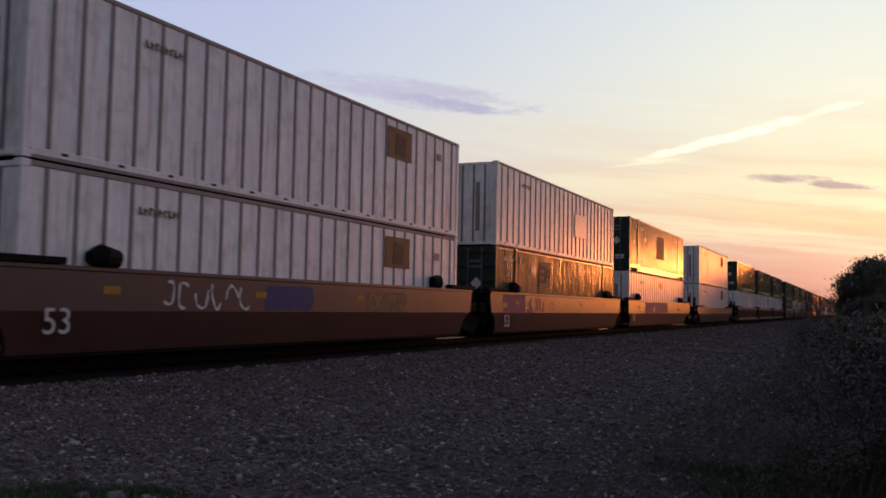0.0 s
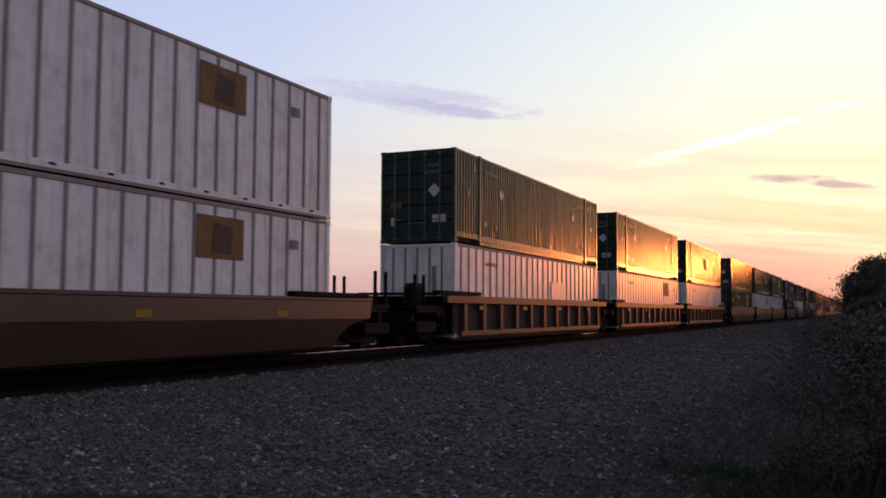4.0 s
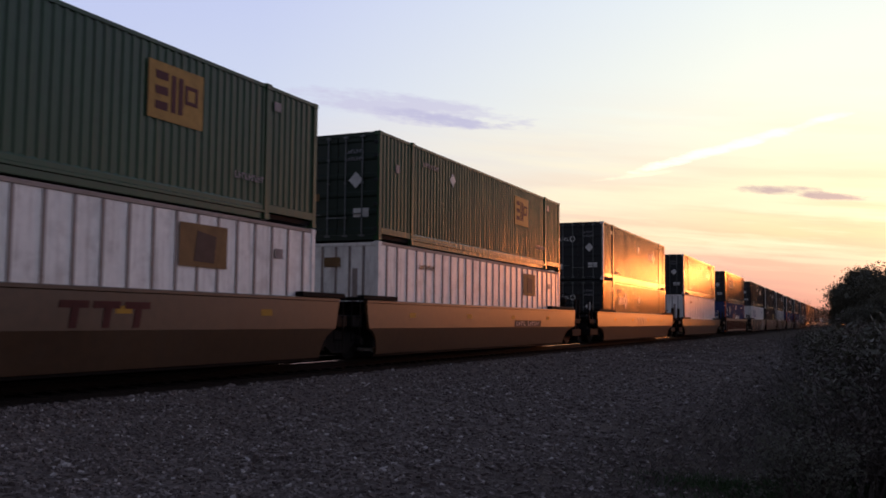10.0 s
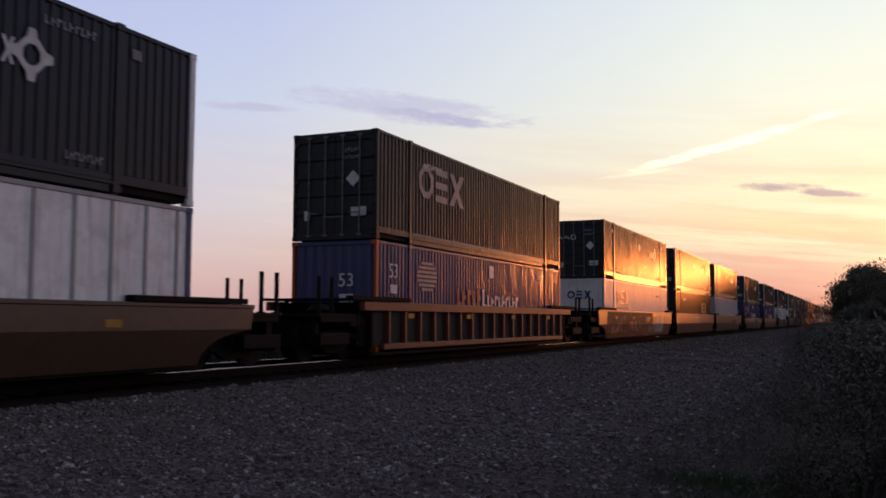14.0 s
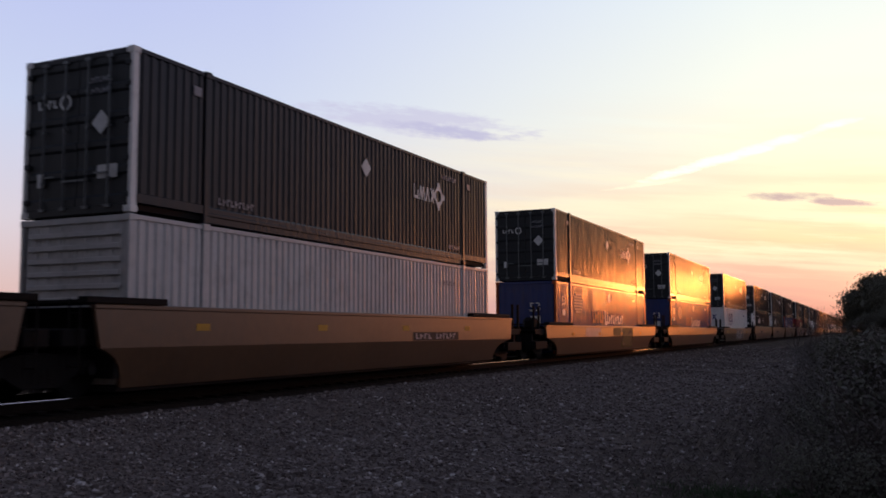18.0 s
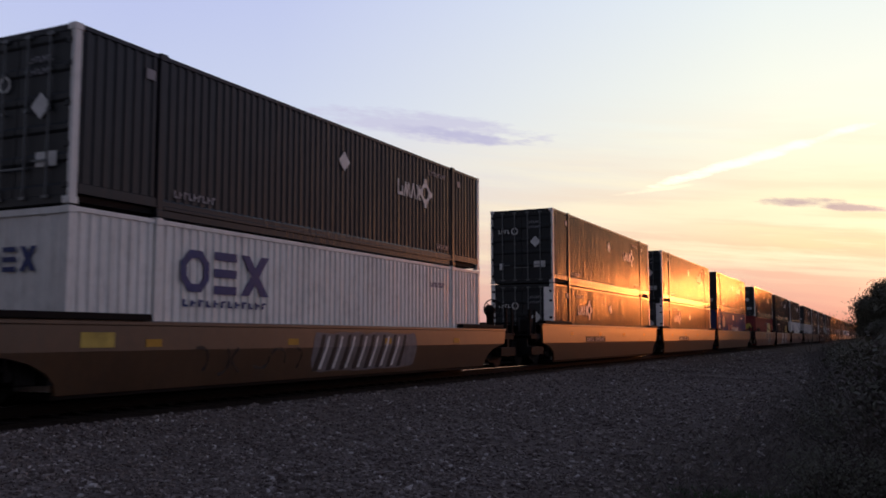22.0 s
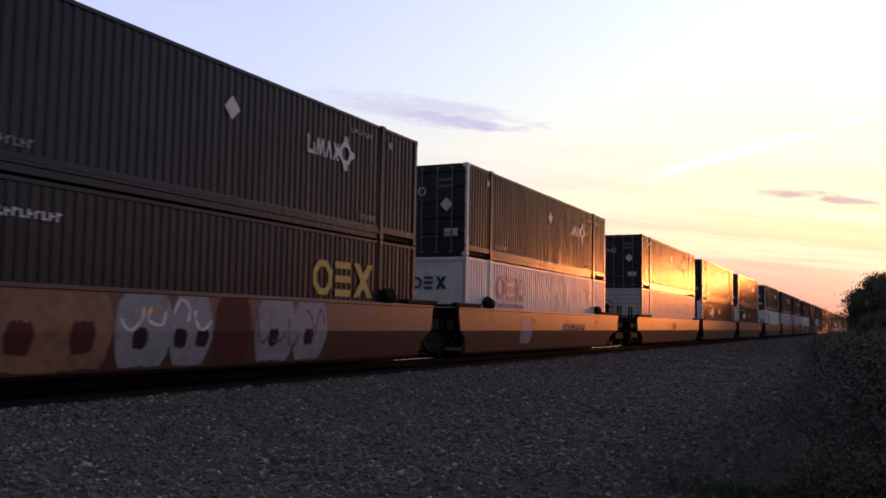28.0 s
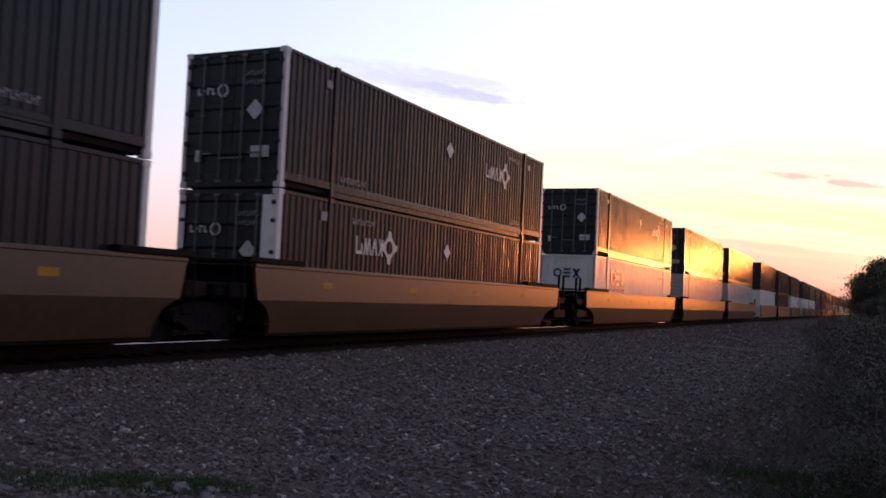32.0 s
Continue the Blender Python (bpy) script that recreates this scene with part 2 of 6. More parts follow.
# ---- materials ----
def material(name, colour, rough=0.6, metal=0.0, vary=0.25, grain=6.0, bump=0.0, dirt=0.0, dirt_colour=(0.05, 0.035, 0.025), coat=0.0, streak=0.0, stretch=(1, 1, 1), each=0.0, wave=0.0, gloss=0.5):
    """A painted, metal, mineral or plant surface: mottling, fine grain, rain streaks, dirt and relief at real size."""
    mat = bpy.data.materials.new(name)
    mat.use_nodes = True
    n = Nodes(mat.node_tree)
    bsdf = mat.node_tree.nodes["Principled BSDF"]
    at = n.make("ShaderNodeTexCoord").outputs["Object"]
    where = n.mapping(at, stretch)
    big = n.noise(0.45, 4, 0.6, where)
    fine = n.noise(grain, 4, 0.6, where)
    dark = tuple(v * (1 - vary) for v in colour)
    light = tuple(min(1.0, v * (1 + vary * 0.6)) for v in colour)
    col = n.mix(n.ramp(n.math("ADD", n.math("MULTIPLY", big, 0.55), n.math("MULTIPLY", fine, 0.45)), [(0.33, 0.0), (0.68, 1.0)]), dark, light)
    if streak:
        run = n.noise(3.0, 5, 0.65, n.mapping(at, (1, 2.6, 0.16)))
        col = n.mix(n.math("MULTIPLY", n.ramp(run, [(0.52, 0.0), (0.74, 1.0)]), streak), col, dirt_colour)
    if dirt:
        patch = n.noise(1.7, 6, 0.7, at)
        col = n.mix(n.math("MULTIPLY", n.ramp(patch, [(0.5, 0.0), (0.72, 1.0)]), dirt), col, dirt_colour)
    if each:
        own = n.make("ShaderNodeObjectInfo").outputs["Random"]
        col = n.mix(n.math("MULTIPLY", own, each), col, dark)
    n.put(bsdf.inputs["Base Color"], col)
    n.put(bsdf.inputs["Roughness"], n.math("ADD", rough - 0.03, n.math("MULTIPLY", big, 0.06)))
    bsdf.inputs["Metallic"].default_value = metal
    bsdf.inputs["Specular IOR Level"].default_value = gloss
    bsdf.inputs["Coat Weight"].default_value = coat
    bsdf.inputs["Coat Roughness"].default_value = 0.22
    if wave:
        b = n.make("ShaderNodeBump")
        b.inputs["Strength"].default_value = 1.0
        b.inputs["Distance"].default_value = wave
        n.put(b.inputs["Height"], n.noise(1.0, 3, 0.5, n.mapping(at, (1.0, 5.0, 0.3))))
        n.put(bsdf.inputs["Normal"], b.outputs[0])
    if bump:
        b = n.make("ShaderNodeBump")
        b.inputs["Strength"].default_value = 1.0
        b.inputs["Distance"].default_value = bump
        n.put(b.inputs["Height"], fine)
        n.put(bsdf.inputs["Normal"], b.outputs[0])
    return mat


PAINT = dict(vary=0.14, grain=5, wave=0.016, gloss=0.28)
WHITE = material("white_sheet", (0.88, 0.86, 0.82), 0.30, streak=0.45, dirt=0.3, dirt_colour=(0.15, 0.105, 0.075), **PAINT)
# browner and darker than the white sheet
WHITE_RIB = material("brown_rib", (0.29, 0.235, 0.21), 0.6, streak=0.4, vary=0.35)
WHITE_SEAM = material("grey_seam", (0.34, 0.33, 0.32), 0.5, streak=0.3)
DULL_PALE = material("dull_grey_paint", (0.46, 0.45, 0.44), 0.30, streak=0.25, dirt=0.25, **PAINT)
PALE = material("pale_grey_paint", (0.70, 0.69, 0.66), 0.30, streak=0.25, dirt=0.2, **PAINT)
GREEN = material("green_paint", (0.028, 0.072, 0.031), 0.22, streak=0.25, dirt=0.2, **PAINT)
OLIVE = material("dark_green_paint", (0.026, 0.060, 0.030), 0.22, streak=0.25, dirt=0.2, **PAINT)
CHARCOAL = material("charcoal_paint", (0.0115, 0.0118, 0.0165), 0.22, streak=0.25, dirt=0.2, dirt_colour=(0.030, 0.025, 0.028), **dict(PAINT, gloss=0.18))
BLUE = material("blue_paint", (0.018, 0.036, 0.130), 0.22, streak=0.25, dirt=0.2, **PAINT)
RED = material("red_paint", (0.20, 0.030, 0.032), 0.22, streak=0.25, dirt=0.2, **PAINT)
ORANGE = material("orange_paint", (0.42, 0.085, 0.022), 0.4, dirt=0.2, **PAINT)
YELLOW_CAR = material("yellow_car_paint", (0.066, 0.036, 0.018), 0.31, vary=0.38, grain=5, dirt=0.55, streak=0.5, gloss=0.5)
BROWN_CAR = material("brown_car_paint", (0.066, 0.024, 0.018), 0.33, vary=0.25, grain=5, dirt=0.5, streak=0.4, gloss=0.46)
ORANGE_CAR = material("red_orange_car_paint", (0.15, 0.050, 0.030), 0.48, vary=0.25, grain=5, dirt=0.5, streak=0.4, gloss=0.3)
# web plates, darker and greyer than the posts before them
WEB = material("dark_web_plate", (0.030, 0.022, 0.020), 0.65, vary=0.3, dirt=0.5, streak=0.4, gloss=0.15)
DOOR_DARK = material("dark_door_paint", (0.015, 0.018, 0.020), 0.45, **PAINT)
# a darker green than the container sides have
DOOR_GREEN = material("darker_green", (0.014, 0.027, 0.018), 0.45, **PAINT)
MARK_WHITE = material("white_marking", (0.62, 0.62, 0.60), 0.3, dirt=0.35, vary=0.2, gloss=0.15)
MARK_BLUE = material("blue_marking", (0.025, 0.045, 0.15), 0.3, dirt=0.2, gloss=0.15)
MARK_YELLOW = material("yellow_marking", (0.46, 0.34, 0.08), 0.3, dirt=0.4, gloss=0.15)
MARK_GOLD = material("faded_gold_marking", (0.36, 0.22, 0.06), 0.45, dirt=0.45, vary=0.3, gloss=0.15)
MARK_BROWN = material("brown_marking", (0.20, 0.115, 0.05), 0.55, dirt=0.4, gloss=0.15)
MARK_TAN = material("tan_marking", (0.26, 0.15, 0.07), 0.55, dirt=0.3, gloss=0.15)
MARK_BISTRE = material("bistre_marking", (0.075, 0.05, 0.045), 0.55, dirt=0.4, vary=0.3, gloss=0.15)
MARK_CREAM = material("cream_marking", (0.34, 0.30, 0.19), 0.45, dirt=0.35, vary=0.3, gloss=0.15)
MARK_PLUM = material("plum_marking", (0.07, 0.025, 0.035), 0.55, gloss=0.15)
MARK_AMBER = material("dull_amber_marking", (0.40, 0.22, 0.03), 0.5, dirt=0.35, gloss=0.15)
MARK_RUST = material("rust_orange_spray", (0.25, 0.13, 0.075), 0.6, dirt=0.5, vary=0.4, gloss=0.15)
MARK_MAROON = material("maroon_spray", (0.07, 0.016, 0.016), 0.6, dirt=0.3, vary=0.4, gloss=0.15)
MARK_MAUVE = material("mauve_spray", (0.14, 0.06, 0.11), 0.6, dirt=0.4, vary=0.3, gloss=0.15)
MARK_ASH = material("ash_grey_spray", (0.15, 0.14, 0.145), 0.6, dirt=0.5, vary=0.4, gloss=0.15)
MARK_SOOT = material("soot_black_spray", (0.010, 0.009, 0.009), 0.6, dirt=0.3, dirt_colour=(0.03, 0.018, 0.018), vary=0.4, gloss=0.15)
MARK_MOSS = material("moss_green_spray", (0.075, 0.08, 0.03), 0.6, dirt=0.4, vary=0.4, gloss=0.15)
MARK_DULL_RED = material("dull_red_marking", (0.20, 0.034, 0.026), 0.4, dirt=0.4, gloss=0.15)
LOCK_ROD = material("galvanised_rod", (0.13, 0.14, 0.145), 0.45, 0.3, dirt=0.4, dirt_colour=(0.03, 0.028, 0.026))
MARK_PINK = material("faded_pink_spray", (0.30, 0.085, 0.13), 0.6, dirt=0.4, vary=0.3, gloss=0.15)
MARK_GREY = material("grey_spray", (0.24, 0.24, 0.26), 0.4, dirt=0.4, vary=0.3, gloss=0.15)
MARK_BLACK = material("black_spray", (0.02, 0.02, 0.02), 0.6, gloss=0.15)
# near-black: the shade beneath the cars is put into these two colours
STEEL = material("shaded_steel", (0.007, 0.006, 0.006), 0.75, 0.0, dirt=0.4, dirt_colour=(0.012, 0.008, 0.006), gloss=0.1)
WHEEL = material("shaded_wheel_steel", (0.007, 0.006, 0.006), 0.7, 0.0, dirt=0.4, dirt_colour=(0.013, 0.009, 0.007), gloss=0.12)
RAIL_SIDE = material("rusty_rail", (0.010, 0.007, 0.006), 0.8, 0.0, dirt=0.4, dirt_colour=(0.014, 0.008, 0.006), gloss=0.08)
RAIL_TOP = material("polished_rail_head", (0.48, 0.47, 0.46), 0.16, 1.0, vary=0.1)
TIE = material("weathered_tie", (0.011, 0.009, 0.008), 0.9, gloss=0.05, vary=0.4, bump=0.006, stretch=(0.4, 3, 3), each=0.5)
BARK = material("bare_bark", (0.085, 0.068, 0.056), 0.9, vary=0.4, bump=0.004)
PALE_ROCK = material("pale_rock", (0.16, 0.145, 0.145), 0.85, vary=0.35, grain=14, bump=0.01)
PALE_TWIG = material("pale_dead_wood", (0.13, 0.115, 0.105), 0.85, vary=0.3)
LEAF = material("dusky_leaf", (0.100, 0.095, 0.062), 0.7, vary=0.4, each=0.4)
DRY = material("dry_brush", (0.125, 0.105, 0.092), 0.85, vary=0.4)
GRASS = material("grass_blades", (0.045, 0.080, 0.024), 0.7, vary=0.4)


def ground_material():
    mat = bpy.data.materials.new("ballast_ground")
    mat.use_nodes = True
    n = Nodes(mat.node_tree)
    bsdf = mat.node_tree.nodes["Principled BSDF"]
    at = n.make("ShaderNodeTexCoord").outputs["Object"]
    cell = n.make("ShaderNodeTexVoronoi")
    cell.inputs["Scale"].default_value = 17
    n.put(cell.inputs["Vector"], at)
    big = n.noise(0.25, 5, 0.6, at)
    tone = n.ramp(n.math("ADD", n.math("MULTIPLY", cell.outputs["Color"], 0.5), n.math("MULTIPLY", big, 0.5)), [(0.25, (0.088, 0.071, 0.066)), (0.5, (0.133, 0.109, 0.102)), (0.8, (0.18, 0.153, 0.145))])
    split = n.make("ShaderNodeSeparateXYZ")
    n.put(split.inputs[0], at)
    edge = n.math("ADD", split.outputs[0], n.math("MULTIPLY", n.math("SUBTRACT", n.noise(0.35, 5, 0.6, at), 0.5), 5.0))
    soil = n.mix(n.noise(2.0, 5, 0.6, at), (0.030, 0.024, 0.021), (0.052, 0.042, 0.037))
    mask = n.ramp(n.math("DIVIDE", n.math("ADD", edge, 20.0), 40.0), [(0.375, 0.0), (0.50, 1.0)])
    # oil and brake dust along the ties, with the train's shade painted in
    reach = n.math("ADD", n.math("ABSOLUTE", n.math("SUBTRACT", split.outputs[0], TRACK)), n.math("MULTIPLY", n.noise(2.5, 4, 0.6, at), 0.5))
    oil_and_shade = n.ramp(n.math("DIVIDE", reach, 4.0), [(0.50, 1.0), (0.57, 0.0)])
    far = n.ramp(n.math("DIVIDE", split.outputs[1], 200.0), [(0.14, 0.0), (0.32, 0.75)])
    mask = n.math("MAXIMUM", mask, far)
    ground = n.mix(oil_and_shade, n.mix(mask, tone, soil), (0.014, 0.010, 0.008))
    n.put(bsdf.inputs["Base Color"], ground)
    bsdf.inputs["Roughness"].default_value = 1.0
    bsdf.inputs["Specular IOR Level"].default_value = 0.06
    b = n.make("ShaderNodeBump")
    b.inputs["Strength"].default_value = 1.0
    b.inputs["Distance"].default_value = 0.04
    n.put(b.inputs["Height"], cell.outputs["Distance"])
    n.put(bsdf.inputs["Normal"], b.outputs[0])
    return mat


GROUND = ground_material()


# ---- building helpers ----
def mesh_of(name, bm, mat):
    me = bpy.data.meshes.new(name)
    bm.to_mesh(me)
    bm.free()
    if mat is not None:
        me.materials.append(mat)
    return me


def part(name, bm, mat, parent, label=""):
    """Links a bmesh, or a mesh made before, as one part of a thing."""
    ob = new(name, bm if isinstance(bm, bpy.types.Mesh) else mesh_of(name, bm, mat))
    ob.parent = parent
    if label:
        tagged(ob, label)
    return ob


def box(bm, x0, x1, y0, y1, z0, z1, bevel=0.0):
    """A box between two corners, its edges rounded off by bevel."""
    made = bmesh.ops.create_cube(bm, size=1.0, matrix=Matrix.Translation(((x0 + x1) / 2, (y0 + y1) / 2, (z0 + z1) / 2)) @ Matrix.Diagonal((abs(x1 - x0), abs(y1 - y0), abs(z1 - z0), 1)))
    if bevel:
        edges = {e for v in made["verts"] for e in v.link_edges}
        bmesh.ops.bevel(bm, geom=list(edges), offset=bevel, segments=1, affect="EDGES", profile=0.5)
    return bm


def a_box(*sizes, bevel=0.0):
    return box(bmesh.new(), *sizes, bevel=bevel)


def rod(bm, a, b, r0, r1=None, sides=8):
    """A tapered round bar from a to b."""
    a, b = Vector(a), Vector(b)
    m = Matrix.Translation((a + b) / 2) @ (b - a).to_track_quat("Z", "Y").to_matrix().to_4x4()
    bmesh.ops.create_cone(bm, cap_ends=True, segments=sides, radius1=r0, radius2=r0 if r1 is None else r1, depth=(b - a).length, matrix=m)
    return bm


def prism(bm, outline, y0, y1):
    """Sweeps an outline of (x, z) points along y."""
    front = [bm.verts.new((x, y0, z)) for x, z in outline]
    back = [bm.verts.new((x, y1, z)) for x, z in outline]
    k = len(outline)
    bm.faces.new(front)
    bm.faces.new(back[::-1])
    for i in range(k):
        bm.faces.new((front[i], back[i], back[(i + 1) % k], front[(i + 1) % k]))
    bmesh.ops.recalc_face_normals(bm, faces=bm.faces)
    return bm


def plate(bm, points, x, thick=0.006):
    """A thin flat shape of (y, z) points on the side plane at x, facing +x."""
    if len(points) < 3:
        return bm
    a = [bm.verts.new((x, y, z)) for y, z in points]
    b = [bm.verts.new((x + thick, y, z)) for y, z in points]
    k = len(points)
    bm.faces.new(a)
    bm.faces.new(b[::-1])
    for i in range(k):
        bm.faces.new((a[i], b[i], b[(i + 1) % k], a[(i + 1) % k]))
    bmesh.ops.recalc_face_normals(bm, faces=bm.faces)
    return bm


# ---- ground ----
def ground_z(x, y):
    """Height of the ground: ballast bed, shoulder, gravel strip, brushy bank."""
    u = abs(x - TRACK)
    steps = ((0.0, -0.215), (1.45, -0.215), (1.85, -0.25), (3.4, -0.50), (8.0, -0.60), (11.6, -0.62), (14.5, -0.35), (20.0, 0.0), (40.0, 0.1), (9000.0, 0.1))
    z = steps[-1][1]
    for (u0, z0), (u1, z1) in zip(steps, steps[1:]):
        if u <= u1:
            z = z0 + (z1 - z0) * (u - u0) / (u1 - u0)
            break
    if x < TRACK and u > 3.4:
        z = -0.55
    rough = min(1.0, max(0.0, (u - 1.8) / 3.0))
    if abs(y) < 200:
        z += rough * (0.10 * noise.noise((x * 0.35, y * 0.35, 0)) + 0.035 * noise.noise((x * 1.3, y * 1.3, 5)))
    return z


def build_ground():
    xs = [-3000, -800, -200, -60, -30, -20] + [TRACK + k * 0.35 for k in range(-12, 60)] + [12, 18, 30, 60, 200, 800, 3000]
    ys = [-3000, -600, -100, -30, -12, -4] + [k * 0.5 for k in range(0, 70)] + [36 + 2 * k for k in range(0, 50)] + [145, 170, 200, 300, 600, 1200, 3000]
    verts = [(x, y, ground_z(x, y)) for y in ys for x in xs]
    w = len(xs)
    faces = [(j * w + i, j * w + i + 1, (j + 1) * w + i + 1, (j + 1) * w + i) for j in range(len(ys) - 1) for i in range(w - 1)]
    me = bpy.data.meshes.new("ground")
    me.from_pydata(verts, [], faces)
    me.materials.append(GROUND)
    tagged(new("ground", me), "grey gravel ballast and bare soil strip beside the railway", "ground", kind="structure")


def build_gravel():
    """Loose stones near the camera, one sheet of stuff."""
    rng = np.random.default_rng(4)
    cube = np.array([(-1, -1, -1), (1, -1, -1), (1, 1, -1), (-1, 1, -1), (-1, -1, 1), (1, -1, 1), (1, 1, 1), (-1, 1, 1)], float) * 0.5
    quads = ((0, 3, 2, 1), (4, 5, 6, 7), (0, 1, 5, 4), (1, 2, 6, 5), (2, 3, 7, 6), (3, 0, 4, 7))
    verts, faces = [], []
    for x0, x1, y0, y1, count, size in ((-10.75, 0.5, 3.5, 12, 21000, 0.036), (-10.75, 0.0, 12, 24, 14000, 0.042), (-10.75, -2.0, 24, 50, 8000, 0.05), (-10.75, -3.0, 46, 95, 4500, 0.06)):
        for _ in range(count):
            x, y = rng.uniform(x0, x1), rng.uniform(y0, y1)
            if rng.random() < min(0.93, (x + 4.0 + 0.8 * noise.noise((x * 0.5, y * 0.3, 2))) / 3.4):
                continue
            s = size * rng.uniform(0.5, 1.5)
            c = cube * (s * rng.uniform(0.6, 1.3), s * rng.uniform(0.6, 1.3), s * rng.uniform(0.45, 0.9)) + rng.normal(0, s * 0.14, (8, 3))
            a, b = rng.uniform(0, 6.28), rng.uniform(-0.5, 0.5)
            ca, sa, cb, sb = math.cos(a), math.sin(a), math.cos(b), math.sin(b)
            c = c @ np.array(((cb, 0, sb), (0, 1, 0), (-sb, 0, cb))) @ np.array(((ca, sa, 0), (-sa, ca, 0), (0, 0, 1)))
            base = len(verts)
            verts.extend(map(tuple, c + (x, y, ground_z(x, y) + s * 0.08)))
            faces.extend(tuple(base + i for i in q) for q in quads)
    me = bpy.data.meshes.new("gravel")
    me.from_pydata(verts, [], faces)
    mat = bpy.data.materials.new("loose_gravel")
    mat.use_nodes = True
    n = Nodes(mat.node_tree)
    bsdf = mat.node_tree.nodes["Principled BSDF"]
    rnd = n.make("ShaderNodeNewGeometry").outputs["Random Per Island"]
    n.put(bsdf.inputs["Base Color"], n.ramp(rnd, [(0.0, (0.092, 0.073, 0.068)), (0.5, (0.160, 0.131, 0.122)), (0.93, (0.235, 0.200, 0.190)), (1.0, (0.50, 0.46, 0.44))]))
    bsdf.inputs["Roughness"].default_value = 0.85
    bsdf.inputs["Specular IOR Level"].default_value = 0.12
    me.materials.append(mat)
    tagged(new("gravel", me), "loose grey crushed stone scattered beside the track", "gravel", kind="stuff")


def build_rocks():
    """A few pale rocks and fallen branches lying on the ground."""
    rng = random.Random(8)
    for x, y, r in ((-5.25, 5.5, 0.09), (-5.02, 5.6, 0.06), (-5.5, 5.42, 0.07), (-4.9, 5.4, 0.06), (-1.75, 9.2, 0.05), (-2.0, 12.5, 0.05)):
        bm = bmesh.new()
        bmesh.ops.create_icosphere(bm, subdivisions=2, radius=r)
        for v in bm.verts:
            v.co *= 1 + 0.7 * noise.noise(v.co * (1.6 / r) + Vector((x, y, 0)))
            v.co.z *= 0.6
        ob = new("rock", mesh_of("rock", bm, PALE_ROCK))
        ob.location = (x, y, ground_z(x, y) + r * 0.15)
        tagged(ob, "pale rough rock half sunk in the gravel", "rock", "rocks in the gravel")
    for x, y, a, length in ((0.1, 9.6, 2.4, 0.7), (0.5, 8.4, 2.2, 0.5), (-0.9, 13.0, 1.2, 0.8), (0.6, 11.0, 2.8, 0.7)):
        bm, tips = bmesh.new(), []
        twigs(bm, rng, (0, 0, 0.05), (math.cos(a), math.sin(a), 0.16), length, 0.016, 2, tips)
        ob = new("fallen_branch", mesh_of("fallen_branch", bm, PALE_TWIG))
        ob.location = (x, y, ground_z(x, y))
        tagged(ob, "pale dead branch lying in the weeds", "branch")


def build_track():
    """Two rails on ties."""
    head = [(-0.036, -0.002), (-0.030, 0.0), (0.030, 0.0), (0.036, -0.002), (0.036, -0.04), (0.010, -0.052), (0.009, -0.145), (0.070, -0.165), (0.070, -0.178), (-0.070, -0.178), (-0.070, -0.165), (-0.009, -0.145), (-0.010, -0.052), (-0.036, -0.04)]
    for side in (-1, 1):
        rail = new("rail", mesh_of("rail", prism(bmesh.new(), head, -60, 900), RAIL_SIDE))
        rail.location = (TRACK + side * 0.753, 0, 0)
        tagged(rail, "rusty steel rail with a polished running head", "rail", "rails of the track", "structure")
        top = part("running_surface", prism(bmesh.new(), [(-0.036, -0.006), (-0.031, 0.001), (-0.020, 0.0025), (0.0, 0.003), (0.020, 0.0025), (0.030, 0.001), (0.0355, -0.004), (0.038, -0.014)], -60, 900), RAIL_TOP, rail, "polished bright running surface")
    tie = mesh_of("tie", a_box(-1.3, 1.3, -0.115, 0.115, -0.18, 0.0, bevel=0.012), TIE)
    clip = mesh_of("rail_clip", a_box(-0.09, 0.09, -0.09, 0.09, 0.0, 0.03, bevel=0.01), STEEL)
    for k in range(170):
        ob = new("tie", tie)
        ob.location = (TRACK + 0.02 * math.sin(k * 7.1), -6 + 0.53 * k, -0.203 + 0.004 * math.sin(k * 3.3))
        ob.rotation_euler = (0, 0, 0.012 * math.sin(k * 5.7))
        tagged(ob, "weathered wooden railway tie in the ballast", "tie", "ties of the track")
        for x in (0.753 - 0.13, 0.753 + 0.13) if 20 < k < 110 else ():
            c = part("rail_clip", clip, None, ob)
            c.location = (x, 0, 0.002)


# ---- containers ----
def corrugated(y0, y1, z0, z1, x, depth=0.032, pitch=0.215):
    """A folded steel sheet in the plane x, bulging to +x."""
    bm = bmesh.new()
    ys = []
    y = y0
    while y < y1 - 0.01:
        for f, out in ((0.0, 0), (0.34, 0), (0.5, 1), (0.84, 1)):
            if y + f * pitch < y1:
                ys.append((y + f * pitch, out))
        y += pitch
    ys.append((y1, 0))
    low = [bm.verts.new((x - depth + depth * o, yy, z0)) for yy, o in ys]
    high = [bm.verts.new((x - depth + depth * o, yy, z1)) for yy, o in ys]
    for i in range(len(ys) - 1):
        bm.faces.new((low[i], low[i + 1], high[i + 1], high[i]))
    return bm


def sheet_end(y, mat_dir, z0, z1, pitch=0.215, depth=0.032):
    """A folded sheet that closes an end; mat_dir is +1 or -1 along y."""
    bm = corrugated(-1.17, 1.17, z0, z1, 0.0, depth, pitch)
    turn = Matrix.Rotation(radians(90 if mat_dir > 0 else -90), 4, "Z")
    bm.transform(Matrix.Translation((0, y, 0)) @ turn)
    return bm


X1, Y1 = WIDTH / 2, LENGTH / 2


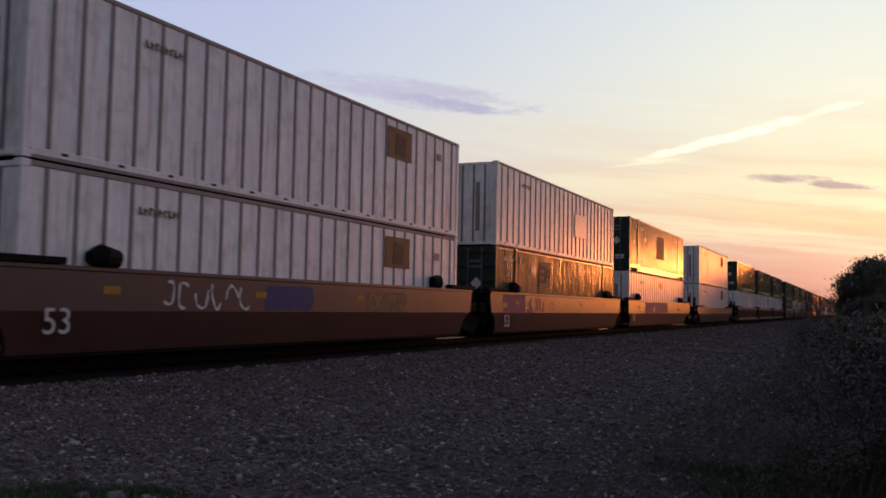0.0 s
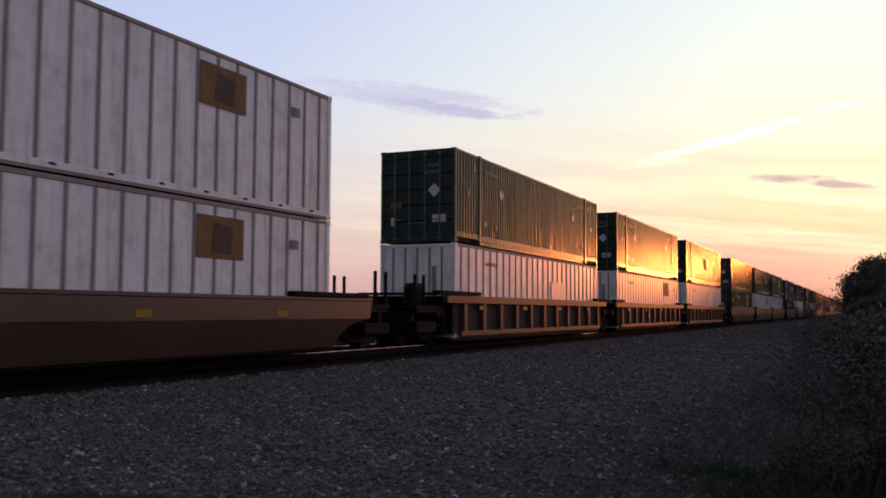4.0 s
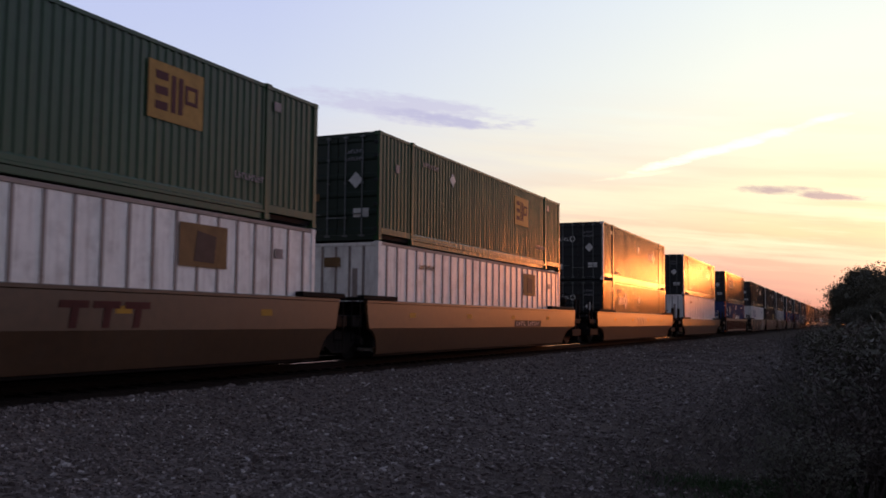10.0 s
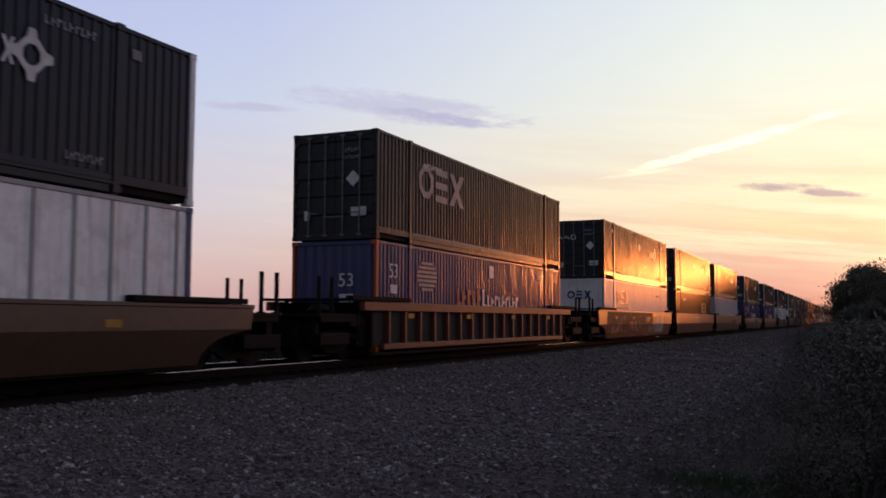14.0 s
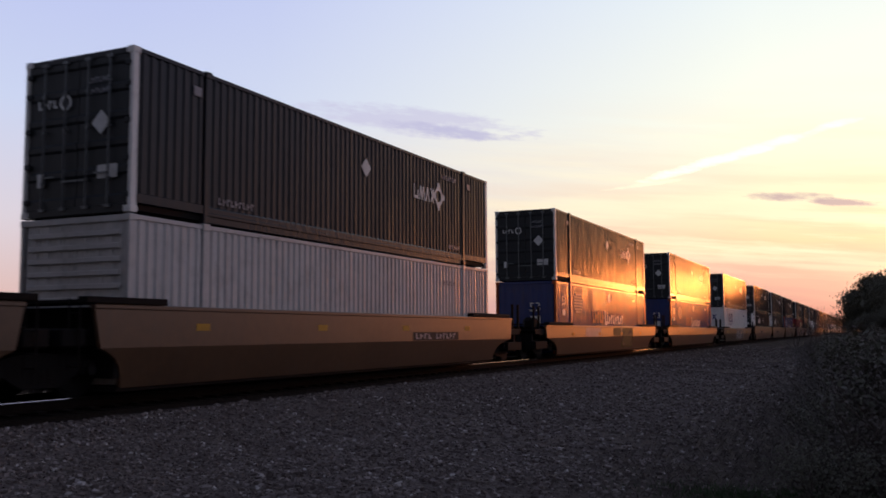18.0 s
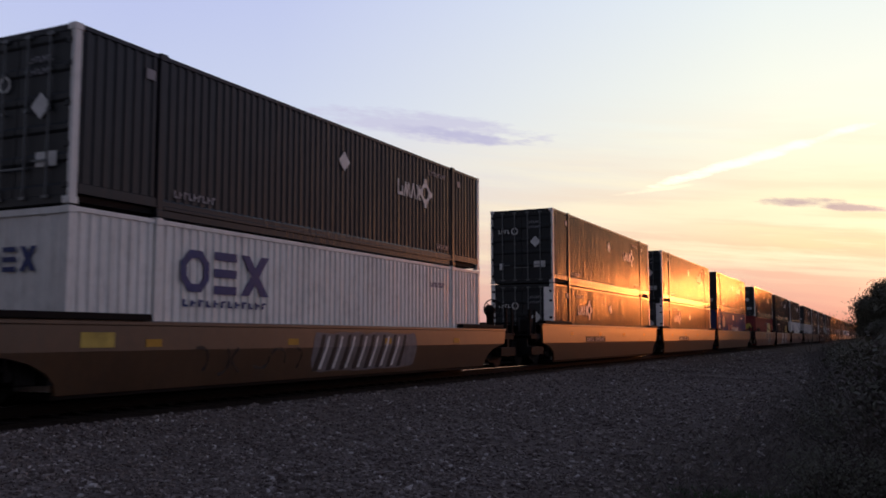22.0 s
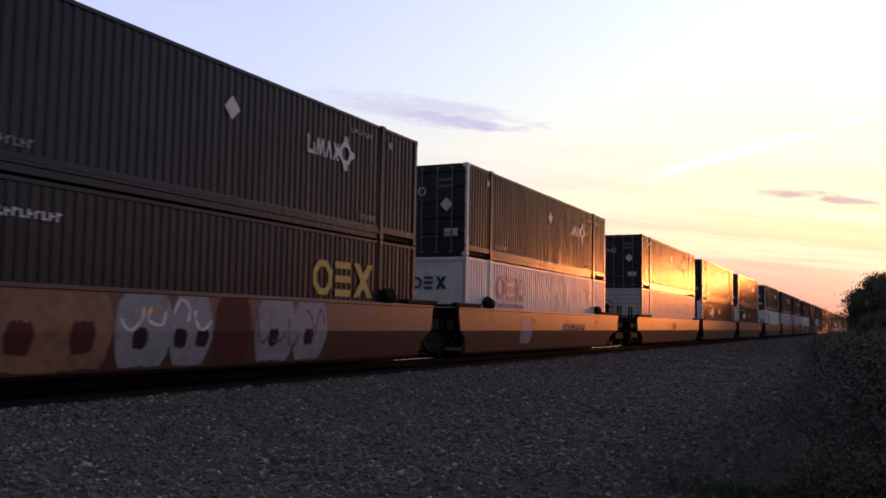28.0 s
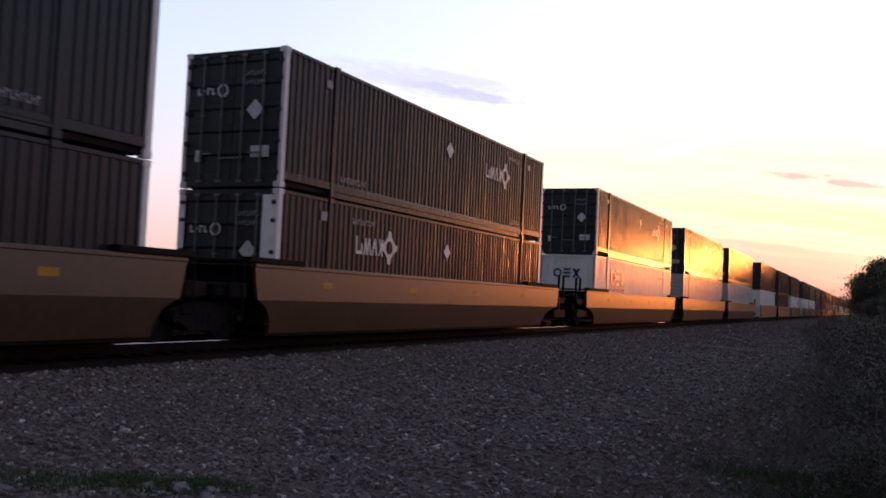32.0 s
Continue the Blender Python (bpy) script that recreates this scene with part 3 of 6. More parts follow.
def ring(bm, y, z, r, w, x, sides=8, turn=0.0):
    """A flat ring on the side plane."""
    for i in range(sides):
        a0, a1 = turn + i * 2 * math.pi / sides, turn + (i + 1) * 2 * math.pi / sides
        plate(bm, [(y + math.cos(a0) * r, z + math.sin(a0) * r), (y + math.cos(a1) * r, z + math.sin(a1) * r), (y + math.cos(a1) * (r - w), z + math.sin(a1) * (r - w)), (y + math.cos(a0) * (r - w), z + math.sin(a0) * (r - w))], x)
    return bm


def bars(bm, y, z, count, w, h, gap, x, slant=0.0):
    """A row of upright bars that stand for letters."""
    for i in range(count):
        a = y + i * (w + gap)
        top = h * (1.0, 0.86, 1.0, 0.93)[i % 4]
        plate(bm, [(a, z), (a + w * 0.42, z), (a + w * 0.42 + slant, z + top), (a + slant, z + top)], x)
        foot = z + h * (0.0, 0.4, 0.7)[i % 3]
        plate(bm, [(a + w * 0.42, foot), (a + w, foot), (a + w, foot + h * 0.26), (a + w * 0.42, foot + h * 0.26)], x)
    return bm


def letters(name, words, size, mat, parent, x, y, z, end=False):
    """Readable characters on the side (facing +x) or on the near end (facing -y)."""
    curve = bpy.data.curves.new("characters", "FONT")
    curve.body, curve.size, curve.extrude, curve.align_x = words, size, 0.003, "CENTER"
    tmp = bpy.data.objects.new("characters", curve)
    me = bpy.data.meshes.new_from_object(tmp)
    bpy.data.objects.remove(tmp)
    me.materials.append(mat)
    me.transform(Matrix.Rotation(radians(90), 4, "X") if end else Matrix.Rotation(radians(90), 4, "Z") @ Matrix.Rotation(radians(90), 4, "X"))
    ob = part(name, me, None, parent)
    ob.location = (x, y, z)
    return ob


def to_end(bm, y):
    """Turns marks drawn on a side plane at x = 0 onto the near end at y."""
    bm.transform(Matrix.Translation((0, y, 0)) @ Matrix.Rotation(radians(-90), 4, "Z"))
    return bm


def frame_parts(thing, mat, post_mat, end_mat, lifted=False, rail=None):
    """Rails, posts and corner castings that every box has."""
    post = mesh_of("corner_post", a_box(-0.08, 0.0, 0.0, 0.15, 0.0, HEIGHT, bevel=0.012), post_mat)
    cast = mesh_of("corner_casting", a_box(-0.165, 0.008, -0.008, 0.175, 0.0, 0.12, bevel=0.01), end_mat)
    for sx in (1, -1):
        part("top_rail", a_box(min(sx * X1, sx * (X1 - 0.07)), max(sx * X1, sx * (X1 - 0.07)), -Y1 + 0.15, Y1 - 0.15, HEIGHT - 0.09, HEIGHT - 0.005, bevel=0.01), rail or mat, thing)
        if lifted and sx > 0:      # the rail runs high outside the lift posts and low between them
            part("bottom_rail", a_box(X1 - 0.075, X1 - 0.02, -6.02, 6.02, 0.01, 0.15, bevel=0.012), mat, thing)
            for sy in (-1, 1):
                part("end_rail", a_box(X1 - 0.06, X1 + 0.002, *sorted((sy * 6.18, sy * (Y1 - 0.15))), 0.165, 0.345, bevel=0.012), mat, thing)
        else:
            part("bottom_rail", a_box(min(sx * (X1 + 0.002), sx * (X1 - 0.06)), max(sx * (X1 + 0.002), sx * (X1 - 0.06)), -Y1 + 0.15, Y1 - 0.15, 0.015, 0.17, bevel=0.012), mat, thing)
        for sy in (1, -1):
            p = part("corner_post", post, None, thing)
            p.matrix_basis = Matrix.Translation((sx * X1, sy * Y1, 0)) @ Matrix.Diagonal((sx, -sy, 1, 1))
            for z in (0.0, HEIGHT - 0.118):
                c = part("corner_casting", cast, None, thing)
                c.matrix_basis = Matrix.Translation((sx * X1, sy * Y1, z)) @ Matrix.Diagonal((sx, -sy, 1, 1))
    part("roof", a_box(-X1 + 0.07, X1 - 0.07, -Y1 + 0.1, Y1 - 0.1, HEIGHT - 0.04, HEIGHT - 0.012), mat, thing)
    part("floor", a_box(-X1 + 0.06, X1 - 0.06, -Y1 + 0.1, Y1 - 0.1, 0.05, 0.15), STEEL, thing)


def doors(thing, mat, y=-Y1):
    """Two door leaves with lock rods on the near end."""
    for sx in (-1, 1):
        a, b = sorted((sx * 0.012, sx * 1.20))
        face = [(y + 0.02, 0.16)]
        for k in range(5):
            z = 0.30 + 0.49 * k
            face += [(y + 0.02, z), (y + 0.048, z + 0.05), (y + 0.048, z + 0.36), (y + 0.02, z + 0.41)]
        face += [(y + 0.02, HEIGHT - 0.13), (y + 0.08, HEIGHT - 0.13), (y + 0.08, 0.16)]
        bm = end_cut(bmesh.new(), a, b, face)
        leaf = part("door", bm, mat, thing)
        for x in (0.27, 0.78):
            r = rod(bmesh.new(), (sx * x, y - 0.018, 0.10), (sx * x, y - 0.018, HEIGHT - 0.08), 0.019, sides=6)
            for z in (0.13, HEIGHT - 0.13):
                box(r, sx * x - 0.07, sx * x + 0.07, y - 0.04, y + 0.01, z - 0.025, z + 0.025)
            for z in (0.62, 1.55, 2.2):
                box(r, sx * x - 0.035, sx * x + 0.035, y - 0.038, y + 0.03, z - 0.02, z + 0.02)
            box(r, min(sx * x, sx * (x - 0.30)), max(sx * x, sx * (x - 0.30)), y - 0.05, y - 0.03, 0.60 if x < 0.5 else 0.70, 0.63 if x < 0.5 else 0.73)
            part("lock_rod", r, LOCK_ROD, leaf)
        for z in (0.3, 0.95, 1.6, 2.25, 2.62):
            part("hinge", a_box(*sorted((sx * 1.12, sx * 1.25)), y - 0.02, y + 0.03, z - 0.05, z + 0.05, bevel=0.015), DOOR_DARK, leaf)
    part("door_header", a_box(-1.2, 1.2, y + 0.005, y + 0.1, HEIGHT - 0.125, HEIGHT - 0.01, bevel=0.01), mat, thing)
    part("door_sill", a_box(-1.2, 1.2, y + 0.005, y + 0.1, 0.01, 0.155, bevel=0.01), mat, thing)


def corrugated_container(name, label, mat, door_mat, post_mat=None, end_post=None, front=False):
    """A 53-foot folded-steel container with lift posts inboard of its ends."""
    thing = new(name)
    thing.empty_display_size = 0.5
    tagged(thing, label, "container", "containers of the train")
    frame_parts(thing, mat, end_post or post_mat or mat, end_post or mat, lifted=True)
    part("side_panel", corrugated(-Y1 + 0.15, Y1 - 0.15, 0.165, HEIGHT - 0.085, X1 - 0.012), mat, thing)
    far = corrugated(-Y1 + 0.15, Y1 - 0.15, 0.165, HEIGHT - 0.085, X1 - 0.012, pitch=0.54)
    far.transform(Matrix.Rotation(math.pi, 4, "Z"))
    part("side_panel", far, mat, thing)
    lift = mesh_of("lift_post", a_box(-0.07, 0.022, -0.085, 0.085, 0.004, HEIGHT + 0.012, bevel=0.012), post_mat or mat)
    lug = mesh_of("lift_casting", a_box(-0.16, 0.034, -0.10, 0.10, 0.0, 0.135, bevel=0.012), post_mat or mat)
    skirt = mesh_of("skirt", prism(prism(bmesh.new(), [(-0.034, 0.15), (0.018, 0.15), (0.018, 0.20), (0.004, 0.215), (-0.034, 0.215)], -6.01, 6.01), [(-0.036, 0.215), (-0.002, 0.217), (-0.002, 0.30), (-0.030, 0.345), (-0.036, 0.345)], -6.01, 6.01), mat)
    for sx in (1, -1):
        for sy in (1, -1):
            p = part("lift_post", lift, None, thing)
            p.matrix_basis = Matrix.Translation((sx * X1, sy * 6.10, 0)) @ Matrix.Diagonal((sx, 1, 1, 1))
            for z in (0.0, HEIGHT - 0.118):
                c = part("lift_casting", lug, None, thing)
                c.matrix_basis = Matrix.Translation((sx * X1, sy * 6.10, z)) @ Matrix.Diagonal((sx, 1, 1, 1))
    s = part("skirt", skirt, None, thing)
    s.location = (X1, 0, 0)
    if front:
        part("front_panel", sheet_end(-Y1 + 0.03, -1, 0.12, HEIGHT - 0.1, 0.3, 0.02), door_mat, thing)
        for z in (0.005, HEIGHT - 0.12):
            part("end_rail", a_box(-1.2, 1.2, -Y1, -Y1 + 0.07, z, z + 0.115, bevel=0.01), door_mat, thing)
    else:
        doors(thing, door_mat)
    part("end_panel", sheet_end(Y1 - 0.03, 1, 0.15, HEIGHT - 0.1), mat, thing)
    return thing


def sheet_container(name, label, mat, rib_mat, pitch=0.606, corner=None):
    """A 53-foot smooth-sided container with upright outer ribs."""
    thing = new(name)
    thing.empty_display_size = 0.5
    tagged(thing, label, "container", "containers of the train")
    frame_parts(thing, mat, corner or mat, corner or mat, rail=rib_mat)
    for sx in (1, -1):
        part("side_panel", a_box(*sorted((sx * (X1 - 0.05), sx * (X1 - 0.022))), -Y1 + 0.15, Y1 - 0.15, 0.165, HEIGHT - 0.085), mat, thing)
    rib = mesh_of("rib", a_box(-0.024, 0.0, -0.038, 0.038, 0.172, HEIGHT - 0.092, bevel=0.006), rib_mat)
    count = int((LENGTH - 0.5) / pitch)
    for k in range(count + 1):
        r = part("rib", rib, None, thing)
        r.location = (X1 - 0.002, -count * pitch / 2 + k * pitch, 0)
    foot = mesh_of("lift_slot", a_box(0.0, 0.006, -0.07, 0.07, 0.105, 0.15, bevel=0.002), MARK_SOOT)
    part("grimy_lip", a_box(X1 - 0.02, X1 + 0.006, -Y1 + 0.15, Y1 - 0.15, 0.0, 0.06, bevel=0.004), rib_mat, thing)
    for k in range(-6, 7):
        r = part("lift_slot", foot, None, thing)
        r.location = (X1 + 0.002, k * 1.212, 0)
    for sy in (-1, 1):
        part("end_panel", a_box(-1.2, 1.2, *sorted((sy * (Y1 - 0.06), sy * (Y1 - 0.03))), 0.02, HEIGHT - 0.03), mat, thing)
    bar = mesh_of("end_rib", a_box(-0.035, 0.035, -0.028, 0.0, 0.12, HEIGHT - 0.12, bevel=0.006), rib_mat)
    for k in range(-2, 3):
        r = part("end_rib", bar, None, thing)
        r.location = (k * 0.42, -Y1 + 0.032, 0)
    grime = bmesh.new()
    box(grime, 0.50, 0.66, -Y1 + 0.024, -Y1 + 0.031, 0.5, 2.2)
    part("grime_streak", grime, WHITE_RIB, thing, "dark vertical grime streak")
    for z in (0.03, HEIGHT - 0.12):
        part("end_rail", a_box(-1.2, 1.2, -Y1, -Y1 + 0.04, z, z + 0.09, bevel=0.01), mat, thing)
    return thing


OUT = X1 + 0.002


def mark(thing, name, bm, mat, label=""):
    return part(name, bm, mat, thing, label)


def number_bars(thing, y, z, mat=None, w=1.1, x=None):
    """A line of lettering too small to read."""
    mark(thing, "number_marking", bars(bmesh.new(), y, z, 9, w / 9 * 0.72, 0.14, w / 9 * 0.28, OUT if x is None else x), mat or MARK_WHITE)


def ring_logo(thing, y, z, h, mat=None):
    """Slanting strokes and an eight-sided ring with four spurs."""
    bm = bmesh.new()
    w = h * 0.86

    def stroke(y0, z0, y1, z1, t=0.17):
        plate(bm, [(y + y0 * w, z + z0 * h), (y + (y0 + t) * w, z + z0 * h), (y + (y1 + t) * w, z + z1 * h), (y + y1 * w, z + z1 * h)], OUT)

    stroke(0.0, 0.1, 0.0, 1.0)                          # an open trough
    stroke(0.02, 0.0, 0.02, 0.2, 0.80)
    stroke(0.66, 0.2, 0.66, 0.62)
    for a, b in ((0.98, 1.16), (1.38, 1.16), (1.38, 1.62), (1.86, 1.62)):      # two peaks
        stroke(a, 0.0, b, 0.95, 0.15)
    for a, b in ((2.08, 2.36), (2.66, 2.38)):           # a tent
        stroke(a, 0.0, b, 0.98)
    for a, b in ((2.98, 3.46), (3.46, 2.98)):           # a cross
        stroke(a, 0.0, b, 0.98)
    cy, cz = y + 4.35 * w + h * 0.12, z + h * 0.56
    ring(bm, cy, cz, h * 0.68, h * 0.26, OUT, turn=math.pi / 8)
    for k in range(4):
        a = k * math.pi / 2
        c, s = math.cos(a), math.sin(a)
        pts = [(0.56, -0.26), (0.98, -0.16), (0.98, 0.16), (0.56, 0.26)]
        plate(bm, [(cy + h * (u * c - v * s), cz + h * (u * s + v * c)) for u, v in pts], OUT + 0.002)
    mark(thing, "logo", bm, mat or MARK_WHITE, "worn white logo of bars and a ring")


def diamond(thing, y, z, r, mat=None):
    mark(thing, "placard", plate(bmesh.new(), [(y - r, z), (y, z - r), (y + r, z), (y, z + r)], OUT), mat or MARK_WHITE, "white diamond placard")


def panel(thing, y, z, w, h, mat, name="sticker", label=""):
    return mark(thing, name, plate(bmesh.new(), [(y - w / 2, z - h / 2), (y + w / 2, z - h / 2), (y + w / 2, z + h / 2), (y - w / 2, z + h / 2)], OUT), mat, label)


def square_logo(thing, y, z, size, back, front):
    """A square badge with three block shapes on it."""
    panel(thing, y, z, size, size * 0.7, back, "logo_panel")
    bm = bmesh.new()
    w, h = size * 0.20, size * 0.46
    for r in (0.0, 0.4, 0.8):
        plate(bm, [(y - size * 0.38, z - h / 2 + r * h), (y - size * 0.16, z - h / 2 + r * h), (y - size * 0.16, z - h / 2 + (r + 0.22) * h), (y - size * 0.38, z - h / 2 + (r + 0.22) * h)], OUT + 0.007)
    for a in (-0.10, 0.03):
        plate(bm, [(y + a * size, z - h / 2), (y + (a + 0.08) * size, z - h / 2), (y + (a + 0.08) * size, z + h / 2), (y + a * size, z + h / 2)], OUT + 0.007)
    ring(bm, y + size * 0.27, z + h * 0.1, size * 0.17, size * 0.07, OUT + 0.007, 4, math.pi / 4)
    mark(thing, "logo", bm, front)


def block_logo(thing, y, z, h, mat, small=True):
    """Three heavy block shapes over a thin line of small bars."""
    bm = bmesh.new()
    w = h * 1.15
    ring(bm, y + w * 0.45, z + h * 0.5, h * 0.52, h * 0.2, OUT, 8, math.pi / 8)
    for k, zz in enumerate((0.0, 0.4, 0.8)):
        plate(bm, [(y + w * 1.02, z + zz * h), (y + w * 1.75, z + zz * h), (y + w * 1.75, z + (zz + 0.2) * h), (y + w * 1.02, z + (zz + 0.2) * h)], OUT)
    for a, b in ((1.9, 2.6), (2.6, 1.9)):
        plate(bm, [(y + w * a, z), (y + w * (a + 0.28), z), (y + w * (b + 0.28), z + h), (y + w * b, z + h)], OUT + (0.002 if a < b else 0.0))
    mark(thing, "logo", bm, mat, "heavy block logo")
    if small:
        mark(thing, "small_lettering", bars(bmesh.new(), y + w * 0.1, z - h * 0.32, 12, w * 0.16, h * 0.17, w * 0.07, OUT), mat)


def end_marks(thing, mat=None, logo=True, placard=True):
    """Stickers and bars on the near end."""
    mat = mat or MARK_WHITE
    y = -Y1 + 0.004
    if logo:
        bm = bars(bmesh.new(), -0.95, 1.98, 4, 0.09, 0.16, 0.035, 0.0)
        ring(bm, -0.28, 2.06, 0.15, 0.05, 0.0, turn=math.pi / 8)
        mark(thing, "end_logo", to_end(bm, y), mat)
    for z, count in ((2.34, 7), (2.14, 6)):
        mark(thing, "end_lettering", to_end(bars(bmesh.new(), 0.25, z, count, 0.06, 0.11, 0.025, 0.0), y), MARK_GREY)
    mark(thing, "end_plate", to_end(plate(bmesh.new(), [(0.52, 0.62), (0.98, 0.62), (0.98, 0.86), (0.52, 0.86)], 0.0), y), mat)
    mark(thing, "end_plate", to_end(plate(bmesh.new(), [(-0.92, 0.55), (-0.76, 0.55), (-0.76, 0.8), (-0.92, 0.8)], 0.0), y), mat)
    if placard:
        mark(thing, "end_placard", to_end(plate(bmesh.new(), [(0.36, 1.62), (0.58, 1.4), (0.80, 1.62), (0.58, 1.84)], 0.0), y), mat)


# each kind of box is built once
def dark_box(bottom=False, whites=False, seed=0):
    t = corrugated_container("container", "charcoal corrugated steel container with a white ring logo" if not whites else "charcoal corrugated container with a white corner post and ring logo", CHARCOAL, DOOR_DARK, end_post=PALE if whites else None)
    if bottom:
        ring_logo(t, -4.95, 1.76, 0.42)
        number_bars(t, -5.15, 2.44, MARK_GREY, w=1.1)
        panel(t, -6.36, 2.5, 0.24, 0.2, MARK_GREY)
        if whites:
            for x0, x1 in ((-1.285, -1.12), (0.90, 1.285)):
                part("end_plate", a_box(x0, x1, -Y1 - 0.012, -Y1 + 0.02, 0.14, HEIGHT - 0.13, bevel=0.008), WHITE, t, "white end plate")
        diamond(t, 0.08, 2.1, 0.22)
    else:
        ring_logo(t, 2.66, 1.66, 0.42)
        number_bars(t, 4.5, 2.46, MARK_GREY, w=1.1)
        number_bars(t, -5.75, 0.40, MARK_GREY, w=1.15)
        number_bars(t, 5.0, 0.42, MARK_GREY, w=0.8)
        diamond(t, seed, 2.06, 0.24)
        panel(t, -6.4, 2.48, 0.22, 0.18, MARK_GREY)
        panel(t, 6.5, 2.48, 0.22, 0.18, MARK_GREY)
    end_marks(t)
    return t


def green_box(kind=0):
    mat = (GREEN, OLIVE)[kind % 2]
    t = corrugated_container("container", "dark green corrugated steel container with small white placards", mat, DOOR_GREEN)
    if kind in (2, 3):
        diamond(t, -3.27, 2.26, 0.22)
        panel(t, -7.04, 2.03, 0.22, 0.22, MARK_GREY)
        panel(t, 6.44, 2.5, 0.24, 0.2, MARK_GREY)
        number_bars(t, -5.4, 2.36, MARK_GREY, w=1.1)
        number_bars(t, 5.0, 0.75, MARK_GREY, w=1.0)
    elif kind != 5:
        for side in (-1, 1):
            diamond(t, side * 4.2, 1.87, 0.22)
            number_bars(t, side * 5.15 - 0.55, 2.38, MARK_GREY, w=1.1)
            for y, z in ((6.56, 2.46), (7.04, 1.6), (5.65, 0.74), (4.65, 0.67)):
                panel(t, side * y, z, 0.17, 0.2, MARK_GREY)
    if kind == 1:
        mark(t, "repainted_patch", corrugated(-1.047, 1.318, 1.0, 2.36, X1 - 0.008), DOOR_GREEN, "darker repainted patch")
    if kind == 2:
        square_logo(t, 3.2, 2.0, 1.5, MARK_GOLD, MARK_PLUM)
    if kind == 3:
        square_logo(t, 3.8, 2.06, 1.55, MARK_GOLD, MARK_PLUM)
    if kind == 5:
        square_logo(t, -2.75, 2.1, 1.4, MARK_TAN, MARK_PLUM)
        diamond(t, -4.26, 2.24, 0.24)
        number_bars(t, -7.45, 2.42, w=1.15)
        panel(t, -5.6, 2.5, 0.24, 0.2, MARK_GREY)
        letters("length_mark", "53", 0.34, MARK_WHITE, t, OUT, -6.9, 1.92)
    if kind == 4:
        square_logo(t, 0.0, 1.56, 1.25, MARK_TAN, MARK_BROWN)
    end_marks(t, logo=False)
    mark(t, "end_plate", to_end(plate(bmesh.new(), [(-0.95, 1.1), (-0.55, 1.1), (-0.55, 1.3), (-0.95, 1.3)], 0.0), -Y1 + 0.004), MARK_BROWN)
    return t


def white_box(kind=0):
    if kind == 3:
        t = sheet_container("container", "white smooth-sided container with dark blue corner posts", WHITE, WHITE_SEAM, 0.808, BLUE)
    else:
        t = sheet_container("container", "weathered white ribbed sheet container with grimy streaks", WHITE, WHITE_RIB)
    number_bars(t, -5.6, 2.3, MARK_BROWN, w=1.1)
    if kind == 0:
        panel(t, 4.1, 2.22, 1.42, 0.82, MARK_BROWN, "faded_logo", "faded brown square logo")
        mark(t, "faded_emblem", plate(bmesh.new(), [(3.8, 1.92), (4.4, 1.9), (4.46, 2.42), (3.9, 2.5)], OUT + 0.007), MARK_BISTRE)
        panel(t, 6.6, 2.25, 0.3, 0.2, MARK_GREY)
        mark(t, "end_logo", to_end(plate(bmesh.new(), [(-0.35, 2.25), (0.15, 2.25), (0.15, 2.5), (-0.35, 2.5)], 0.0), -Y1 - 0.004), MARK_BROWN)
    if kind == 1:
        panel(t, 2.2, 1.5, 1.9, 1.0, PALE, "ghost_logo", "washed-out grey logo patch")
    if kind == 2:
        bm = bmesh.new()
        for k in range(3):
            plate(bm, [(-0.25 + k * 0.32, 2.5), (-0.13 + k * 0.32, 2.5), (0.12 + k * 0.32, 2.1), (0.0 + k * 0.32, 2.1)], OUT)
        mark(t, "logo", bm, MARK_BROWN, "faded slanting stripe logo")
    return t


def blue_box():
    t = corrugated_container("container", "blue corrugated steel container with orange-red corner posts", BLUE, BLUE, end_post=ORANGE, front=True)
    bm = bmesh.new()
    for k in range(7):
        half = 0.66 * math.sqrt(max(0.05, 1 - ((k - 3) / 3.6) ** 2))
        plate(bm, [(-5.0 - half, 1.66 + k * 0.125), (-5.0 + half, 1.66 + k * 0.125), (-5.0 + half, 1.74 + k * 0.125), (-5.0 - half, 1.74 + k * 0.125)], OUT)
    mark(t, "logo", bm, MARK_GREY, "striped white globe logo")
    mark(t, "brand_lettering", bars(bmesh.new(), -2.8, 1.25, 5, 0.32, 0.56, 0.09, OUT), MARK_DULL_RED)
    bm = bars(bmesh.new(), -0.68, 1.17, 1, 0.36, 0.68, 0.1, OUT)
    bars(bm, -0.24, 1.22, 9, 0.27, 0.44, 0.08, OUT)
    mark(t, "brand_lettering", bm, MARK_WHITE)
    panel(t, 0.15, 2.45, 0.4, 0.4, MARK_WHITE)
    number_bars(t, 5.0, 2.4, w=0.6)
    letters("length_mark", "53", 0.55, MARK_WHITE, t, OUT, -7.1, 1.95)
    letters("length_mark", "53", 0.5, MARK_WHITE, t, 0.4, -Y1 - 0.006, 1.7, end=True)
    panel(t, -7.1, 1.65, 0.4, 0.24, MARK_WHITE)
    mark(t, "end_plate", to_end(plate(bmesh.new(), [(0.2, 1.2), (0.62, 1.2), (0.62, 1.5), (0.2, 1.5)], 0.0), -Y1 + 0.004), MARK_WHITE)
    return t


